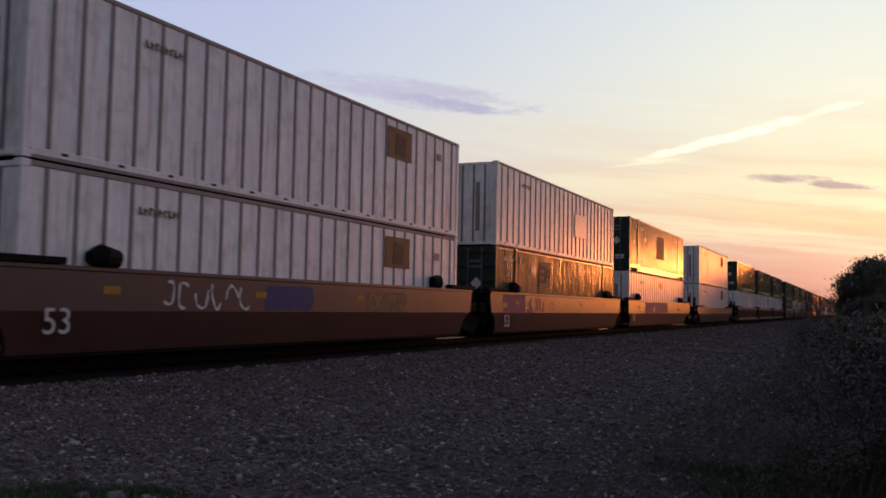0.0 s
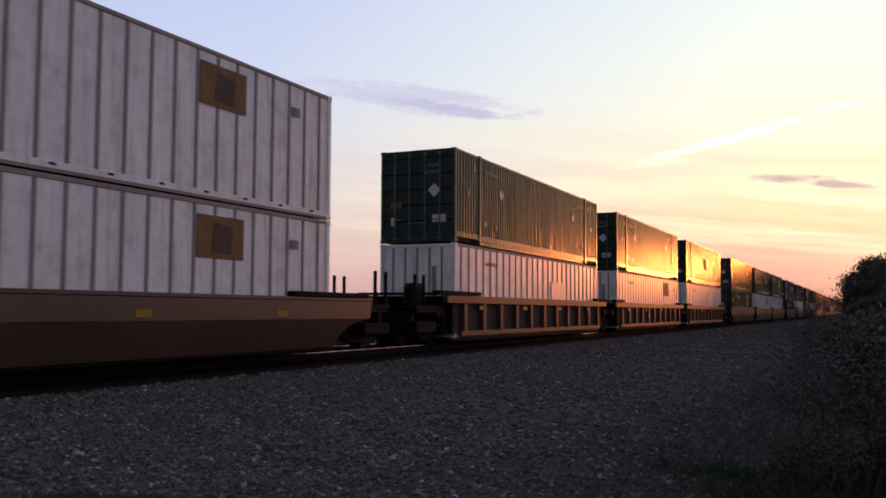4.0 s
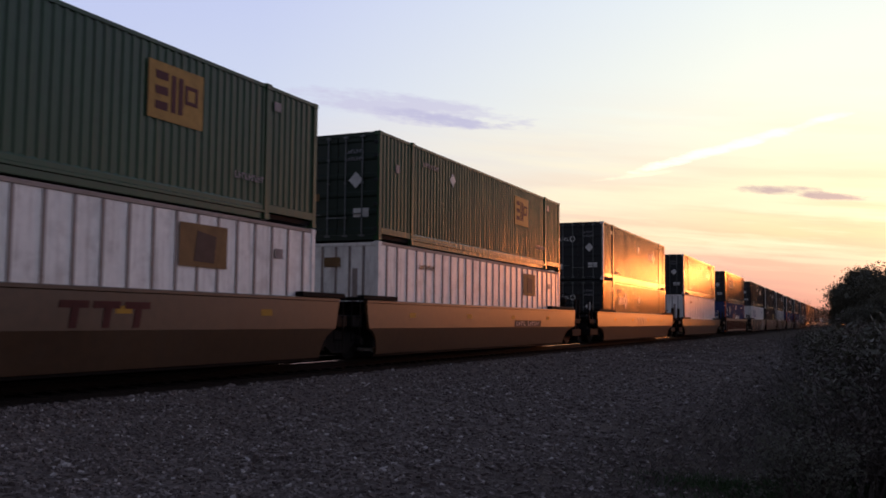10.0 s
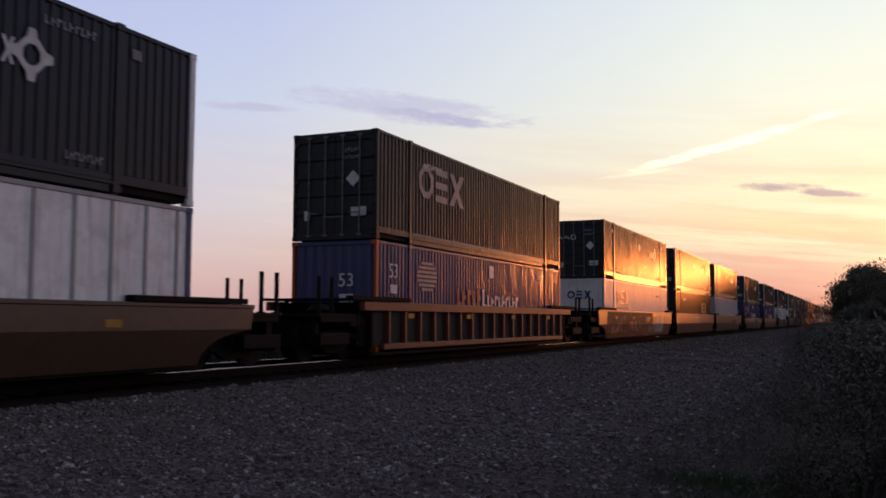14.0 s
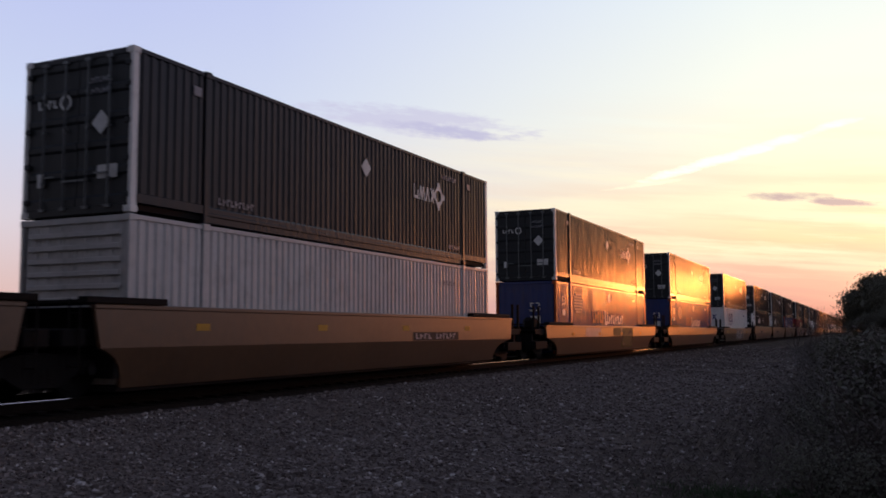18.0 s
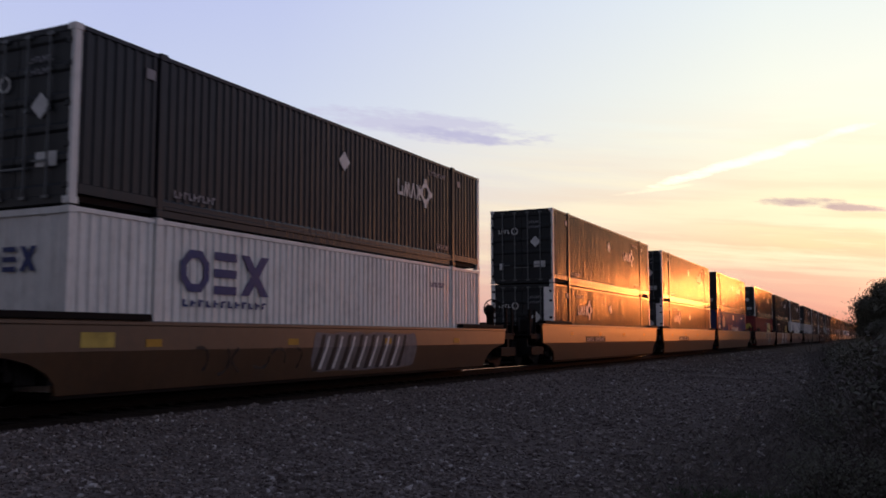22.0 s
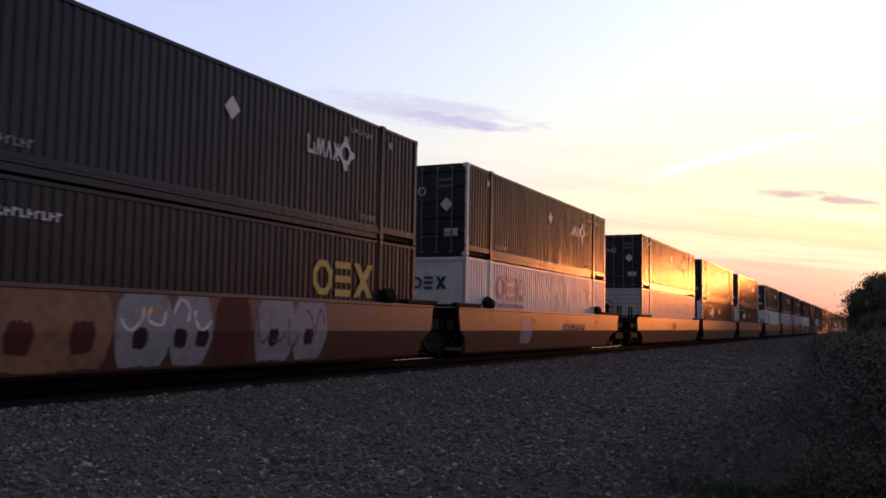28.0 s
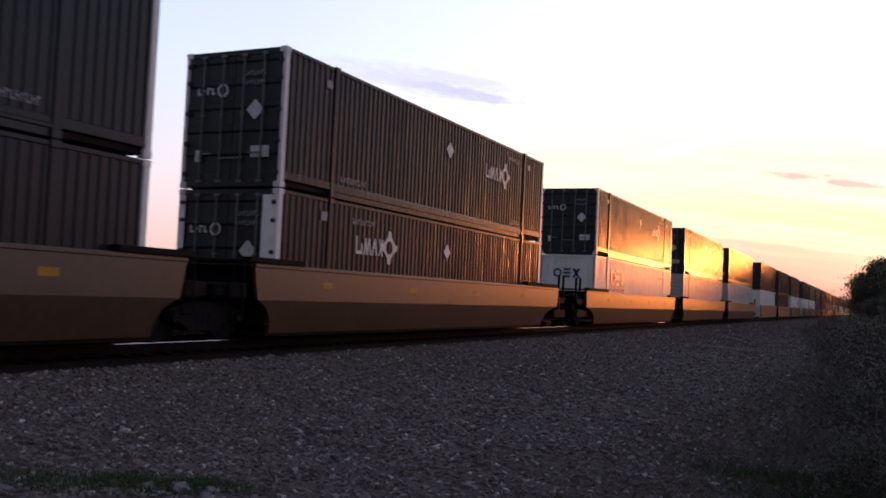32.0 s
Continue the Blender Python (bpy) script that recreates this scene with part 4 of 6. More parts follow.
def pale_box(kind=0):
    paint = (PALE, DULL_PALE)[kind]
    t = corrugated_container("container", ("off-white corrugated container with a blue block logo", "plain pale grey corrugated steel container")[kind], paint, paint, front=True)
    if kind == 0:
        block_logo(t, -5.55, 1.66, 0.80, MARK_BLUE)
        bm = bmesh.new()
        ring(bm, -0.42, 2.1, 0.2, 0.08, 0.0, 8, math.pi / 8)
        for z in (1.9, 2.06, 2.22):
            plate(bm, [(-0.15, z), (0.15, z), (0.15, z + 0.08), (-0.15, z + 0.08)], 0.0)
        plate(bm, [(0.25, 1.9), (0.36, 1.9), (0.62, 2.3), (0.5, 2.3)], 0.0)
        plate(bm, [(0.5, 1.9), (0.62, 1.9), (0.36, 2.3), (0.25, 2.3)], 0.002)
        mark(t, "end_logo", to_end(bm, -Y1 + 0.004), MARK_BLUE)
    else:
        rib = mesh_of("end_rib", a_box(-1.1, 1.1, -Y1 - 0.02, -Y1 + 0.03, -0.05, 0.05, bevel=0.015), paint)
        for k in range(11):
            part("end_rib", rib, None, t).location = (0, 0, 0.3 + 0.23 * k)
    number_bars(t, 4.6, 2.25, MARK_BLUE if kind == 0 else MARK_GREY, w=0.9)
    number_bars(t, -5.6, 0.55, MARK_GREY, w=0.9)
    return t


def red_box():
    t = corrugated_container("container", "dark red corrugated container with a pale yellow logo", RED, RED, front=True)
    panel(t, 4.0, 1.85, 1.5, 1.0, MARK_YELLOW, "logo_panel")
    bm = bmesh.new()
    plate(bm, [(1.8, 1.35), (3.22, 1.33), (3.22, 2.3), (2.7, 2.3), (2.1, 2.05), (1.85, 1.75)], OUT)
    mark(t, "logo", bm, MARK_CREAM, "pale cream half of the logo")
    mark(t, "logo_stripe", plate(bmesh.new(), [(1.82, 1.72), (3.2, 1.58), (4.72, 1.44), (4.72, 1.52), (3.2, 1.72), (1.82, 1.86)], OUT + 0.008), MARK_MAROON, "dark swoosh across the logo")
    number_bars(t, 1.0, 2.2, w=1.6)
    mark(t, "end_logo", to_end(plate(bmesh.new(), [(0.2, 1.6), (0.9, 1.75), (0.8, 2.2), (0.1, 2.1)], 0.0), -Y1 + 0.004), MARK_YELLOW)
    return t


def dark_block_box(faded=False):
    t = corrugated_container("container", "charcoal corrugated container with a faded grey block logo" if faded else "charcoal corrugated container with a yellow block logo", CHARCOAL, DOOR_DARK)
    if faded:
        block_logo(t, -5.6, 1.4, 1.0, MARK_GREY, small=False)
    else:
        block_logo(t, 3.0, 1.43, 0.82, MARK_YELLOW, small=False)
    number_bars(t, -5.2, 2.3, w=1.2)
    end_marks(t, logo=False)
    return t


# ---- well cars ----
WHEEL_R = 0.457


def wheelset_mesh():
    """Axle with two flanged wheels and bolted bearing caps."""
    bm = bmesh.new()
    rod(bm, (-1.16, 0, 0), (1.16, 0, 0), 0.075, sides=10)
    for s in (-1, 1):
        for a, b, r0, r1 in ((0.685, 0.715, WHEEL_R + 0.026, WHEEL_R + 0.026), (0.715, 0.815, WHEEL_R, WHEEL_R - 0.004), (0.815, 0.83, WHEEL_R - 0.06, WHEEL_R - 0.07)):
            rod(bm, (s * a, 0, 0), (s * b, 0, 0), r0, r1, sides=24)
        rod(bm, (s * 0.83, 0, 0), (s * 0.87, 0, 0), 0.17, 0.14, sides=12)
        rod(bm, (s * 1.12, 0, 0), (s * 1.20, 0, 0), 0.10, 0.09, sides=10)
        for k in range(3):
            a = k * 2 * math.pi / 3
            rod(bm, (s * 1.19, 0.055 * math.cos(a), 0.055 * math.sin(a)), (s * 1.215, 0.055 * math.cos(a), 0.055 * math.sin(a)), 0.016, sides=6)
    return mesh_of("wheelset", bm, WHEEL)


def side_frame_mesh(sx):
    """A cast truck side: arched top bar, bottom bar, pedestals and bearing saddles."""
    bm = bmesh.new()
    x0, x1 = sorted((sx * 0.93, sx * 1.07))
    outline = [(-1.02, 0.60), (-0.72, 0.66), (-0.42, 0.72), (0.42, 0.72), (0.72, 0.66), (1.02, 0.60), (1.02, 0.42), (0.74, 0.42), (0.34, 0.20), (-0.34, 0.20), (-0.74, 0.42), (-1.02, 0.42)]
    a = [bm.verts.new((x0, y, z)) for y, z in outline]
    b = [bm.verts.new((x1, y, z)) for y, z in outline]
    k = len(outline)
    bm.faces.new(a)
    bm.faces.new(b[::-1])
    for i in range(k):
        bm.faces.new((a[i], b[i], b[(i + 1) % k], a[(i + 1) % k]))
    bmesh.ops.recalc_face_normals(bm, faces=bm.faces)
    for s in (-1, 1):
        box(bm, *sorted((sx * 1.0, sx * 1.13)), s * 0.889 - 0.14, s * 0.889 + 0.14, 0.36, 0.60, bevel=0.03)
    return mesh_of("side_frame", bm, STEEL)


def spring_mesh(sx):
    bm = bmesh.new()
    for dy in (-0.16, 0.0, 0.16):
        for k in range(5):
            rod(bm, (sx * 1.02, dy, 0.28 + 0.05 * k), (sx * 1.02, dy, 0.305 + 0.05 * k), 0.075, sides=8)
    return mesh_of("spring", bm, STEEL)


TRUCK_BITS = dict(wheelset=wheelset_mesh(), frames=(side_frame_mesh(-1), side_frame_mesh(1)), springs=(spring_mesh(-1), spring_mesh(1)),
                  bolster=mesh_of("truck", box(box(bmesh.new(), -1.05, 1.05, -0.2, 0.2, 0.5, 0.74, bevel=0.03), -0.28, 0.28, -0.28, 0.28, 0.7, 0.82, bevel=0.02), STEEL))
AXLES = []


def add_truck(car, y):
    truck = part("truck", TRUCK_BITS["bolster"], None, car)
    truck.location = (0, y, 0)
    for i in (0, 1):
        part("side_frame", TRUCK_BITS["frames"][i], None, truck)
        part("spring", TRUCK_BITS["springs"][i], None, truck)
    for dy in (-0.889, 0.889):
        w = part("wheelset", TRUCK_BITS["wheelset"], None, truck)
        w.location = (0, dy, WHEEL_R)
        AXLES.append((w, dy, car))
    return truck


def end_cut(bm, x0, x1, outline):
    """A plate in the side plane with an outline of (y, z) points, from x0 to x1."""
    a = [bm.verts.new((x0, y, z)) for y, z in outline]
    b = [bm.verts.new((x1, y, z)) for y, z in outline]
    k = len(outline)
    bm.faces.new(a)
    bm.faces.new(b[::-1])
    for i in range(k):
        bm.faces.new((a[i], b[i], b[(i + 1) % k], a[(i + 1) % k]))
    bmesh.ops.recalc_face_normals(bm, faces=bm.faces)
    return bm


def well_car(label, mat, top, style, near_half, far_half, near_coupled, far_coupled, near_truck=False, brake="", posts=11, housing=1.36):
    """One unit of a well car; its two containers stand in it."""
    car = new("well_car")
    car.empty_display_size = 0.5
    tagged(car, label, "railcar", "well cars of the train")
    mid, low = 0.80, 0.22 if style == "ribbed" else 0.14
    brake_at = 0.45 if style == "ribbed" else 1.08
    near_top, far_top = (-9.85 if near_coupled else -8.95), (9.85 if far_coupled else 8.95)
    near_mid, far_mid = (-9.75 if near_coupled else -8.8), (9.75 if far_coupled else 8.8)
    for sx in (-1, 1):
        if style == "deep":
            part("side_sill", end_cut(bmesh.new(), *sorted((sx * 1.37, sx * 1.45)), [(near_top, top), (far_top, top), (far_mid, mid), (near_mid, mid)]), mat, car)
            bm = bmesh.new()
            rim = [(near_mid, mid), (far_mid, mid)]
            for k in range(1, 6):     # arched over the wheels
                c = math.cos(k / 5 * math.pi / 2)
                rim.append((8.25 + (far_mid - 8.25) * (1 - math.sin(k / 5 * math.pi / 2)) * 0.9, low + (mid - low) * c * 0.92))
            for k in range(5, 0, -1):
                c = math.cos(k / 5 * math.pi / 2)
                rim.append((-8.25 + (near_mid + 8.25) * (1 - math.sin(k / 5 * math.pi / 2)) * 0.9, low + (mid - low) * c * 0.92))
            lean = lambda z: 0.11 * (mid - z) / (mid - low)
            a = [bm.verts.new((sx * (1.45 - lean(z)), y, z)) for y, z in rim]
            b = [bm.verts.new((sx * (1.37 - lean(z)), y, z)) for y, z in rim]
            bm.faces.new(a)
            bm.faces.new(b[::-1])
            for i in range(len(rim)):
                bm.faces.new((a[i], b[i], b[(i + 1) % len(rim)], a[(i + 1) % len(rim)]))
            bmesh.ops.recalc_face_normals(bm, faces=bm.faces)
            part("lower_sill", bm, mat, car)
            part("top_chord", a_box(*sorted((sx * 1.33, sx * 1.475)), near_top, far_top, top - 0.07, top + 0.012, bevel=0.015), mat, car)
        else:
            part("top_chord", a_box(*sorted((sx * 1.33, sx * 1.48)), -9.0, 9.0, top - 0.24, top, bevel=0.02), mat, car)
            part("bottom_chord", a_box(*sorted((sx * 1.30, sx * 1.46)), -7.9, 7.9, low, low + 0.16, bevel=0.02), mat, car)
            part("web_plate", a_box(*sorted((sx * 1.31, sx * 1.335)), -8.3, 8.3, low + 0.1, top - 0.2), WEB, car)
            wide = 0.10 if posts < 14 else 0.055
            post = mesh_of("side_post", a_box(*sorted((sx * 1.33, sx * 1.465)), -wide, wide, low + 0.15, top - 0.23, bevel=0.012), mat)
            for k in range(posts):
                p = part("side_post", post, None, car)
                p.location = (0, -7.6 + k * 15.2 / (posts - 1), 0)
    for sy, half, coupled in ((-1, near_half, near_coupled), (1, far_half, far_coupled)):
        y = lambda v: sy * v
        span = lambda a, b: sorted((sy * a, sy * b))
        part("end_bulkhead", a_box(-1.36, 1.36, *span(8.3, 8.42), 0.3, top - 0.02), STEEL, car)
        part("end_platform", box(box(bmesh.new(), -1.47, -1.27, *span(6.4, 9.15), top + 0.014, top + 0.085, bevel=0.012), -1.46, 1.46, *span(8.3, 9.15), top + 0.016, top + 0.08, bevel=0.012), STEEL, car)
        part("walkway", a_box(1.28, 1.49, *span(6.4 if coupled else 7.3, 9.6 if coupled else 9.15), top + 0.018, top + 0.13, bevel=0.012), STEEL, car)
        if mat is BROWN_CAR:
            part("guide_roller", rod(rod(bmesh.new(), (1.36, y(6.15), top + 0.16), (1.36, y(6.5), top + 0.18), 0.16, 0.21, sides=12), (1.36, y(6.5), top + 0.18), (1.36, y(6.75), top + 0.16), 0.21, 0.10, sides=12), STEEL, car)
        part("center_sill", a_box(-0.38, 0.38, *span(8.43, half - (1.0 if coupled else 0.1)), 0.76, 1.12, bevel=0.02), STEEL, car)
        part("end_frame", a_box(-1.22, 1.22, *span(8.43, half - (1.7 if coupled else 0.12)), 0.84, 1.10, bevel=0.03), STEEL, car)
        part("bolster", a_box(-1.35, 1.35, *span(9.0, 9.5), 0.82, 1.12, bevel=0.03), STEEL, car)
        ladder = bmesh.new()
        for x in (1.16, 1.40):
            rod(ladder, (x, y(9.2), 0.45), (x, y(9.2), top + 0.1), 0.018, sides=6)
        for k in range(4):
            rod(ladder, (1.16, y(9.2), 0.52 + k * 0.28), (1.40, y(9.2), 0.52 + k * 0.28), 0.013, sides=6)
        part("ladder", ladder, STEEL, car)
        for x in (-1.3, 1.3):
            part("end_brace", rod(bmesh.new(), (x * 0.94, y(8.9), 1.0), (x * 0.94, y(8.4), top), 0.05, sides=6), STEEL, car)
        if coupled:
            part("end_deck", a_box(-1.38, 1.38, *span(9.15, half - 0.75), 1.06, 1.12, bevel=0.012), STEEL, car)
            # solid dark block added for the shade between the wheels and rigging
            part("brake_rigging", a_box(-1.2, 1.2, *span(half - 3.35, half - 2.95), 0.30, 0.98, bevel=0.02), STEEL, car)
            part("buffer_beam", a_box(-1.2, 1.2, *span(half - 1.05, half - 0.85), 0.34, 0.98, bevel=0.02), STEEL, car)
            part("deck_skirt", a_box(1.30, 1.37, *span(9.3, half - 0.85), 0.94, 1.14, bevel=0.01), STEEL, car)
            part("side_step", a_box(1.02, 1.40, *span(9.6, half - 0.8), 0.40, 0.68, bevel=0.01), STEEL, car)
            c = rod(bmesh.new(), (0, y(half - 1.1), 0.86), (0, y(half - 0.3), 0.86), 0.11, sides=8)
            box(c, -0.2, 0.16, *span(half - 0.42, half + 0.06), 0.70, 1.0, bevel=0.05)
            part("coupler", c, STEEL, car)
            hose = bmesh.new()
            last = None
            for k in range(9):
                p = Vector((0.42, y(half - 0.75 + 0.09 * k), 0.80 - 0.42 * math.sin(k / 8 * math.pi / 1.4)))
                if last is not None:
                    rod(hose, last, p, 0.025, sides=6)
                last = p
            part("air_hose", hose, STEEL, car)
            for x in (-1.3, 1.3):
                g = rod(bmesh.new(), (x, y(half - 0.85), 1.1), (x, y(half - 0.85), 2.0), 0.048, sides=6)
                rod(g, (x, y(half - 1.4), 1.1), (x, y(half - 1.4), 2.0), 0.048, sides=6)
                for yy in (0.85, 1.4):
                    box(g, x - 0.07, x + 0.07, y(half - yy) - 0.07, y(half - yy) + 0.07, 1.09, 1.16)
                part("handrail", g, STEEL, car)
            part("cut_lever", rod(bmesh.new(), (-1.3, y(half - 0.62), 0.98), (0.15, y(half - 0.62), 0.96), 0.016, sides=6), STEEL, car)
            if sy > 0 and brake == "rack":
                rack = bmesh.new()
                for yy in (9.5, 9.75, 10.0, 10.25):
                    rod(rack, (0.9, y(yy), 1.1), (0.9, y(yy), top + 0.3), 0.022, sides=6)
                box(rack, 0.72, 1.08, *span(9.4, 10.35), top + 0.29, top + 0.34, bevel=0.01)
                part("step_rack", rack, STEEL, car)
            if sy < 0:
                part("valve_housing", a_box(0.70, 1.15, *span(half - 1.95, half - 1.2), 1.1, housing, bevel=0.12), STEEL, car)
            if sy > 0 and brake in ("wheel", "tank"):
                stand = a_box(0.55, 0.80, y(half - brake_at - 0.17) - 0.06, y(half - brake_at - 0.17) + 0.06, 1.1, 2.0, bevel=0.015)
                part("brake_stand", stand, STEEL, car)
                wheel = bmesh.new()
                for k in range(16):
                    a0, a1 = k * math.pi / 8, (k + 1) * math.pi / 8
                    p0 = (0.68 + 0.31 * math.cos(a0), y(half - brake_at), 1.98 + 0.31 * math.sin(a0))
                    p1 = (0.68 + 0.31 * math.cos(a1), y(half - brake_at), 1.98 + 0.31 * math.sin(a1))
                    rod(wheel, p0, p1, 0.02, sides=6)
                    if k % 3 == 0:
                        rod(wheel, (0.68, y(half - brake_at), 1.98), p0, 0.014, sides=6)
                part("brake_wheel", wheel, STEEL, car)
                part("brake_chest", a_box(0.5, 0.86, *span(half - brake_at - 0.42, half - brake_at - 0.05), 1.74, 2.1, bevel=0.11), STEEL, car)
                if brake == "tank":
                    part("air_reservoir", rod(bmesh.new(), (0.45, y(half - 3.2), top + 0.36), (0.45, y(half - 1.5), top + 0.36), 0.23, sides=14), STEEL, car)
                for yy in (2.9, 2.0) if brake == "tank" else ():
                    part("reservoir_bracket", a_box(0.2, 0.7, *span(half - yy - 0.05, half - yy + 0.05), 1.1, top + 0.18), STEEL, car)
        else:
            part("joint", rod(bmesh.new(), (0, y(half - 0.25), 0.66), (0, y(half - 0.25), 1.16), 0.24, sides=12), STEEL, car)
        if sy > 0 or coupled or near_truck:
            add_truck(car, y(half - 1.95) if coupled else y(half))
    part("well_floor", a_box(-1.30, 1.30, -8.3, 8.3, 0.08, 0.15), STEEL, car)
    return car


def sill_x(z):
    """Outer face of the side sill at height z."""
    return 1.4525 - 0.166 * max(0.0, 0.8 - z)


def blob(car, y0, y1, z0, z1, mat, seed=0, name="painted_patch", label="", lift=0.0):
    """A rounded, uneven patch of paint on the side sill."""
    rng = random.Random(seed)
    bm = bmesh.new()
    k, rows = 14, [0.0, 0.12, 0.35, 0.62, 0.86, 1.0]
    knee = (0.8 - z0) / (z1 - z0)
    if 0.05 < knee < 0.95:
        rows = sorted(rows + [knee])
    grid = []
    for f in rows:
        z = z0 + f * (z1 - z0)
        inset = 0.16 * (z1 - z0) * (abs(2 * f - 1) ** 3)
        a, b = y0 + inset + rng.uniform(0, 0.05), y1 - inset - rng.uniform(0, 0.05)
        zs = [z + (rng.uniform(-0.03, 0.03) if f in (0.0, 1.0) else 0.0) for _ in range(k)]
        grid.append([bm.verts.new((sill_x(zz) + 0.001 + lift, a + (b - a) * i / (k - 1), zz)) for i, zz in enumerate(zs)])
    for r0, r1 in zip(grid, grid[1:]):
        for i in range(k - 1):
            bm.faces.new((r0[i], r0[i + 1], r1[i + 1], r1[i]))
    return part(name, bm, mat, car, label)


def slant_strokes(car, y, z0, z1, count, w, gap, slant, mat, lift=0.003):
    """Heavy leaning strokes, each its own piece."""
    for i in range(count):
        a = y + i * (w + gap)
        bm = bmesh.new()
        rows = []
        for f in sorted([0.0, 0.3, 0.6, 1.0, min(0.95, max(0.05, (0.8 - z0) / (z1 - z0)))]):
            z = z0 + f * (z1 - z0)
            rows.append((bm.verts.new((sill_x(z) + lift, a + slant * f, z)), bm.verts.new((sill_x(z) + lift, a + w * (1.2 - 0.4 * f) + slant * f, z))))
        for p, q in zip(rows, rows[1:]):
            bm.faces.new((p[0], p[1], q[1], q[0]))
        part("spray_stroke", bm, mat, car)


def scrawl(car, seed, y0, y1, z0, z1, count, thick, mat, name="spray_paint", label="", lift=0.0):
    """Loose looping paint strokes on the side sill."""
    rng = random.Random(seed)
    w = (y1 - y0) / count
    for i in range(count):
        cy, cz = y0 + (i + 0.5) * w, (z0 + z1) / 2
        a = rng.uniform(0, 6.28)
        keys = []
        for k in range(6):
            a += rng.uniform(0.7, 1.6)
            keys.append(Vector((cy + 0.5 * w * math.cos(a) * rng.uniform(0.6, 1), cz + 0.48 * (z1 - z0) * math.sin(a) * rng.uniform(0.6, 1))))
        pts = []
        for k in range(1, len(keys) - 2):
            for j in range(6):
                u = j / 6
                p0, p1, p2, p3 = keys[k - 1:k + 3]
                pts.append(0.5 * (2 * p1 + (p2 - p0) * u + (2 * p0 - 5 * p1 + 4 * p2 - p3) * u * u + (3 * p1 - p0 - 3 * p2 + p3) * u ** 3))
        bm = bmesh.new()
        last = None
        for k in range(len(pts)):
            d = pts[min(k + 1, len(pts) - 1)] - pts[max(k - 1, 0)]
            s = Vector((-d.y, d.x)).normalized() * thick * 0.5 * (0.75 + 0.25 * math.sin(k))
            xx = sill_x(pts[k].y) + 0.003 + lift + 0.0003 * k
            row = (bm.verts.new((xx, pts[k].x - s.x, pts[k].y - s.y)), bm.verts.new((xx, pts[k].x + s.x, pts[k].y + s.y)))
            if last:
                bm.faces.new((last[0], row[0], row[1], last[1]))
            last = row
        part(name, bm, mat, car, label)


def patch(car, y0, y1, z0, z1, mat, name="painted_patch", x=1.452):
    return part(name, plate(bmesh.new(), [(y0, z0), (y1, z0), (y1, z1), (y0, z1)], x, 0.003), mat, car)


def plate_bars(car, y, z, count, h, mat, w=0.1, gap=0.04):
    part("reporting_mark", bars(bmesh.new(), y, z, count, w, h, gap, 1.452), mat, car)


# ---- the train ----
# near end of each pair of boxes along the train, in metres at the start
STARTS = [9.66, 29.1, 48.79, 71.9, 95.21, 115.09, 134.49, 157.66, 177.06, 196.29, 219.82, 243.34, 266.73, 290.36, 309.95, 329.17, 352.58, 375.98, 399.62, 422.96,
          442.48, 461.89, 485.31, 504.83, 524.46, 548.18, 567.6, 587.41, 610.86, 631.2, 650.8]
while len(STARTS) < 68:
    STARTS.append(STARTS[-1] + (23.6 if len(STARTS) % 3 == 1 else 19.6))
# upper box, lower box, car paint, sill height, sill style
RED_C, YEL, ORA = (BROWN_CAR, 1.5, "deep"), (YELLOW_CAR, 1.5, "deep"), (ORANGE_CAR, 1.46, "ribbed")
YEL_LOW = (YELLOW_CAR, 1.28, "deep")
LOADS = [
    ("white0", "white0", RED_C), ("white1", "green5", RED_C), ("green1", "white2", RED_C), ("white0", "white0", YEL_LOW),
    ("green0", "white1", ORA), ("green0", "white0", ORA), ("green4", "white1", ORA),
    ("green0", "green3", YEL), ("green2", "white0", YEL), ("green2", "white0", YEL),
    ("dark_white", "dark_low", YEL), ("dark_white", "white3", YEL_LOW), ("dark_faded", "blue", ORA),
    ("dark", "pale0", YEL), ("dark_white", "dark_block", YEL), ("dark_white", "pale1", YEL),
    ("dark_white", "blue", YEL_LOW), ("dark_white", "blue", YEL_LOW), ("dark_white", "pale0", YEL_LOW),
    ("dark_white", "dark_white_low", YEL), ("dark_white", "dark_white_low", YEL), ("dark", "blue", YEL),
    ("dark_white", "red", RED_C), ("dark", "dark_block", RED_C), ("dark_white", "pale0", RED_C),
    ("dark", "pale1", YEL), ("dark_white", "dark_white_low", YEL), ("dark_white", "dark_white_low", YEL),
    ("dark_white", "pale0", YEL), ("dark", "pale1", YEL), ("dark", "pale1", YEL),
    ("dark", "pale1", YEL), ("dark", "dark_low", YEL), ("dark", "pale0", YEL), ("dark", "pale1", YEL), ("green0", "white1", YEL), ("dark", "blue", YEL),
    ("dark", "dark_low", YEL), ("dark", "pale1", YEL), ("dark", "dark_low", YEL), ("green0", "pale1", YEL), ("dark", "pale1", YEL), ("dark", "dark_low", YEL),
    ("dark", "pale0", YEL), ("dark", "pale1", YEL), ("dark", "dark_low", YEL),
]
LOADS += [LOADS[31 + (k * 4) % 15] for k in range(len(STARTS) - len(LOADS))]      # the train runs on to the horizon
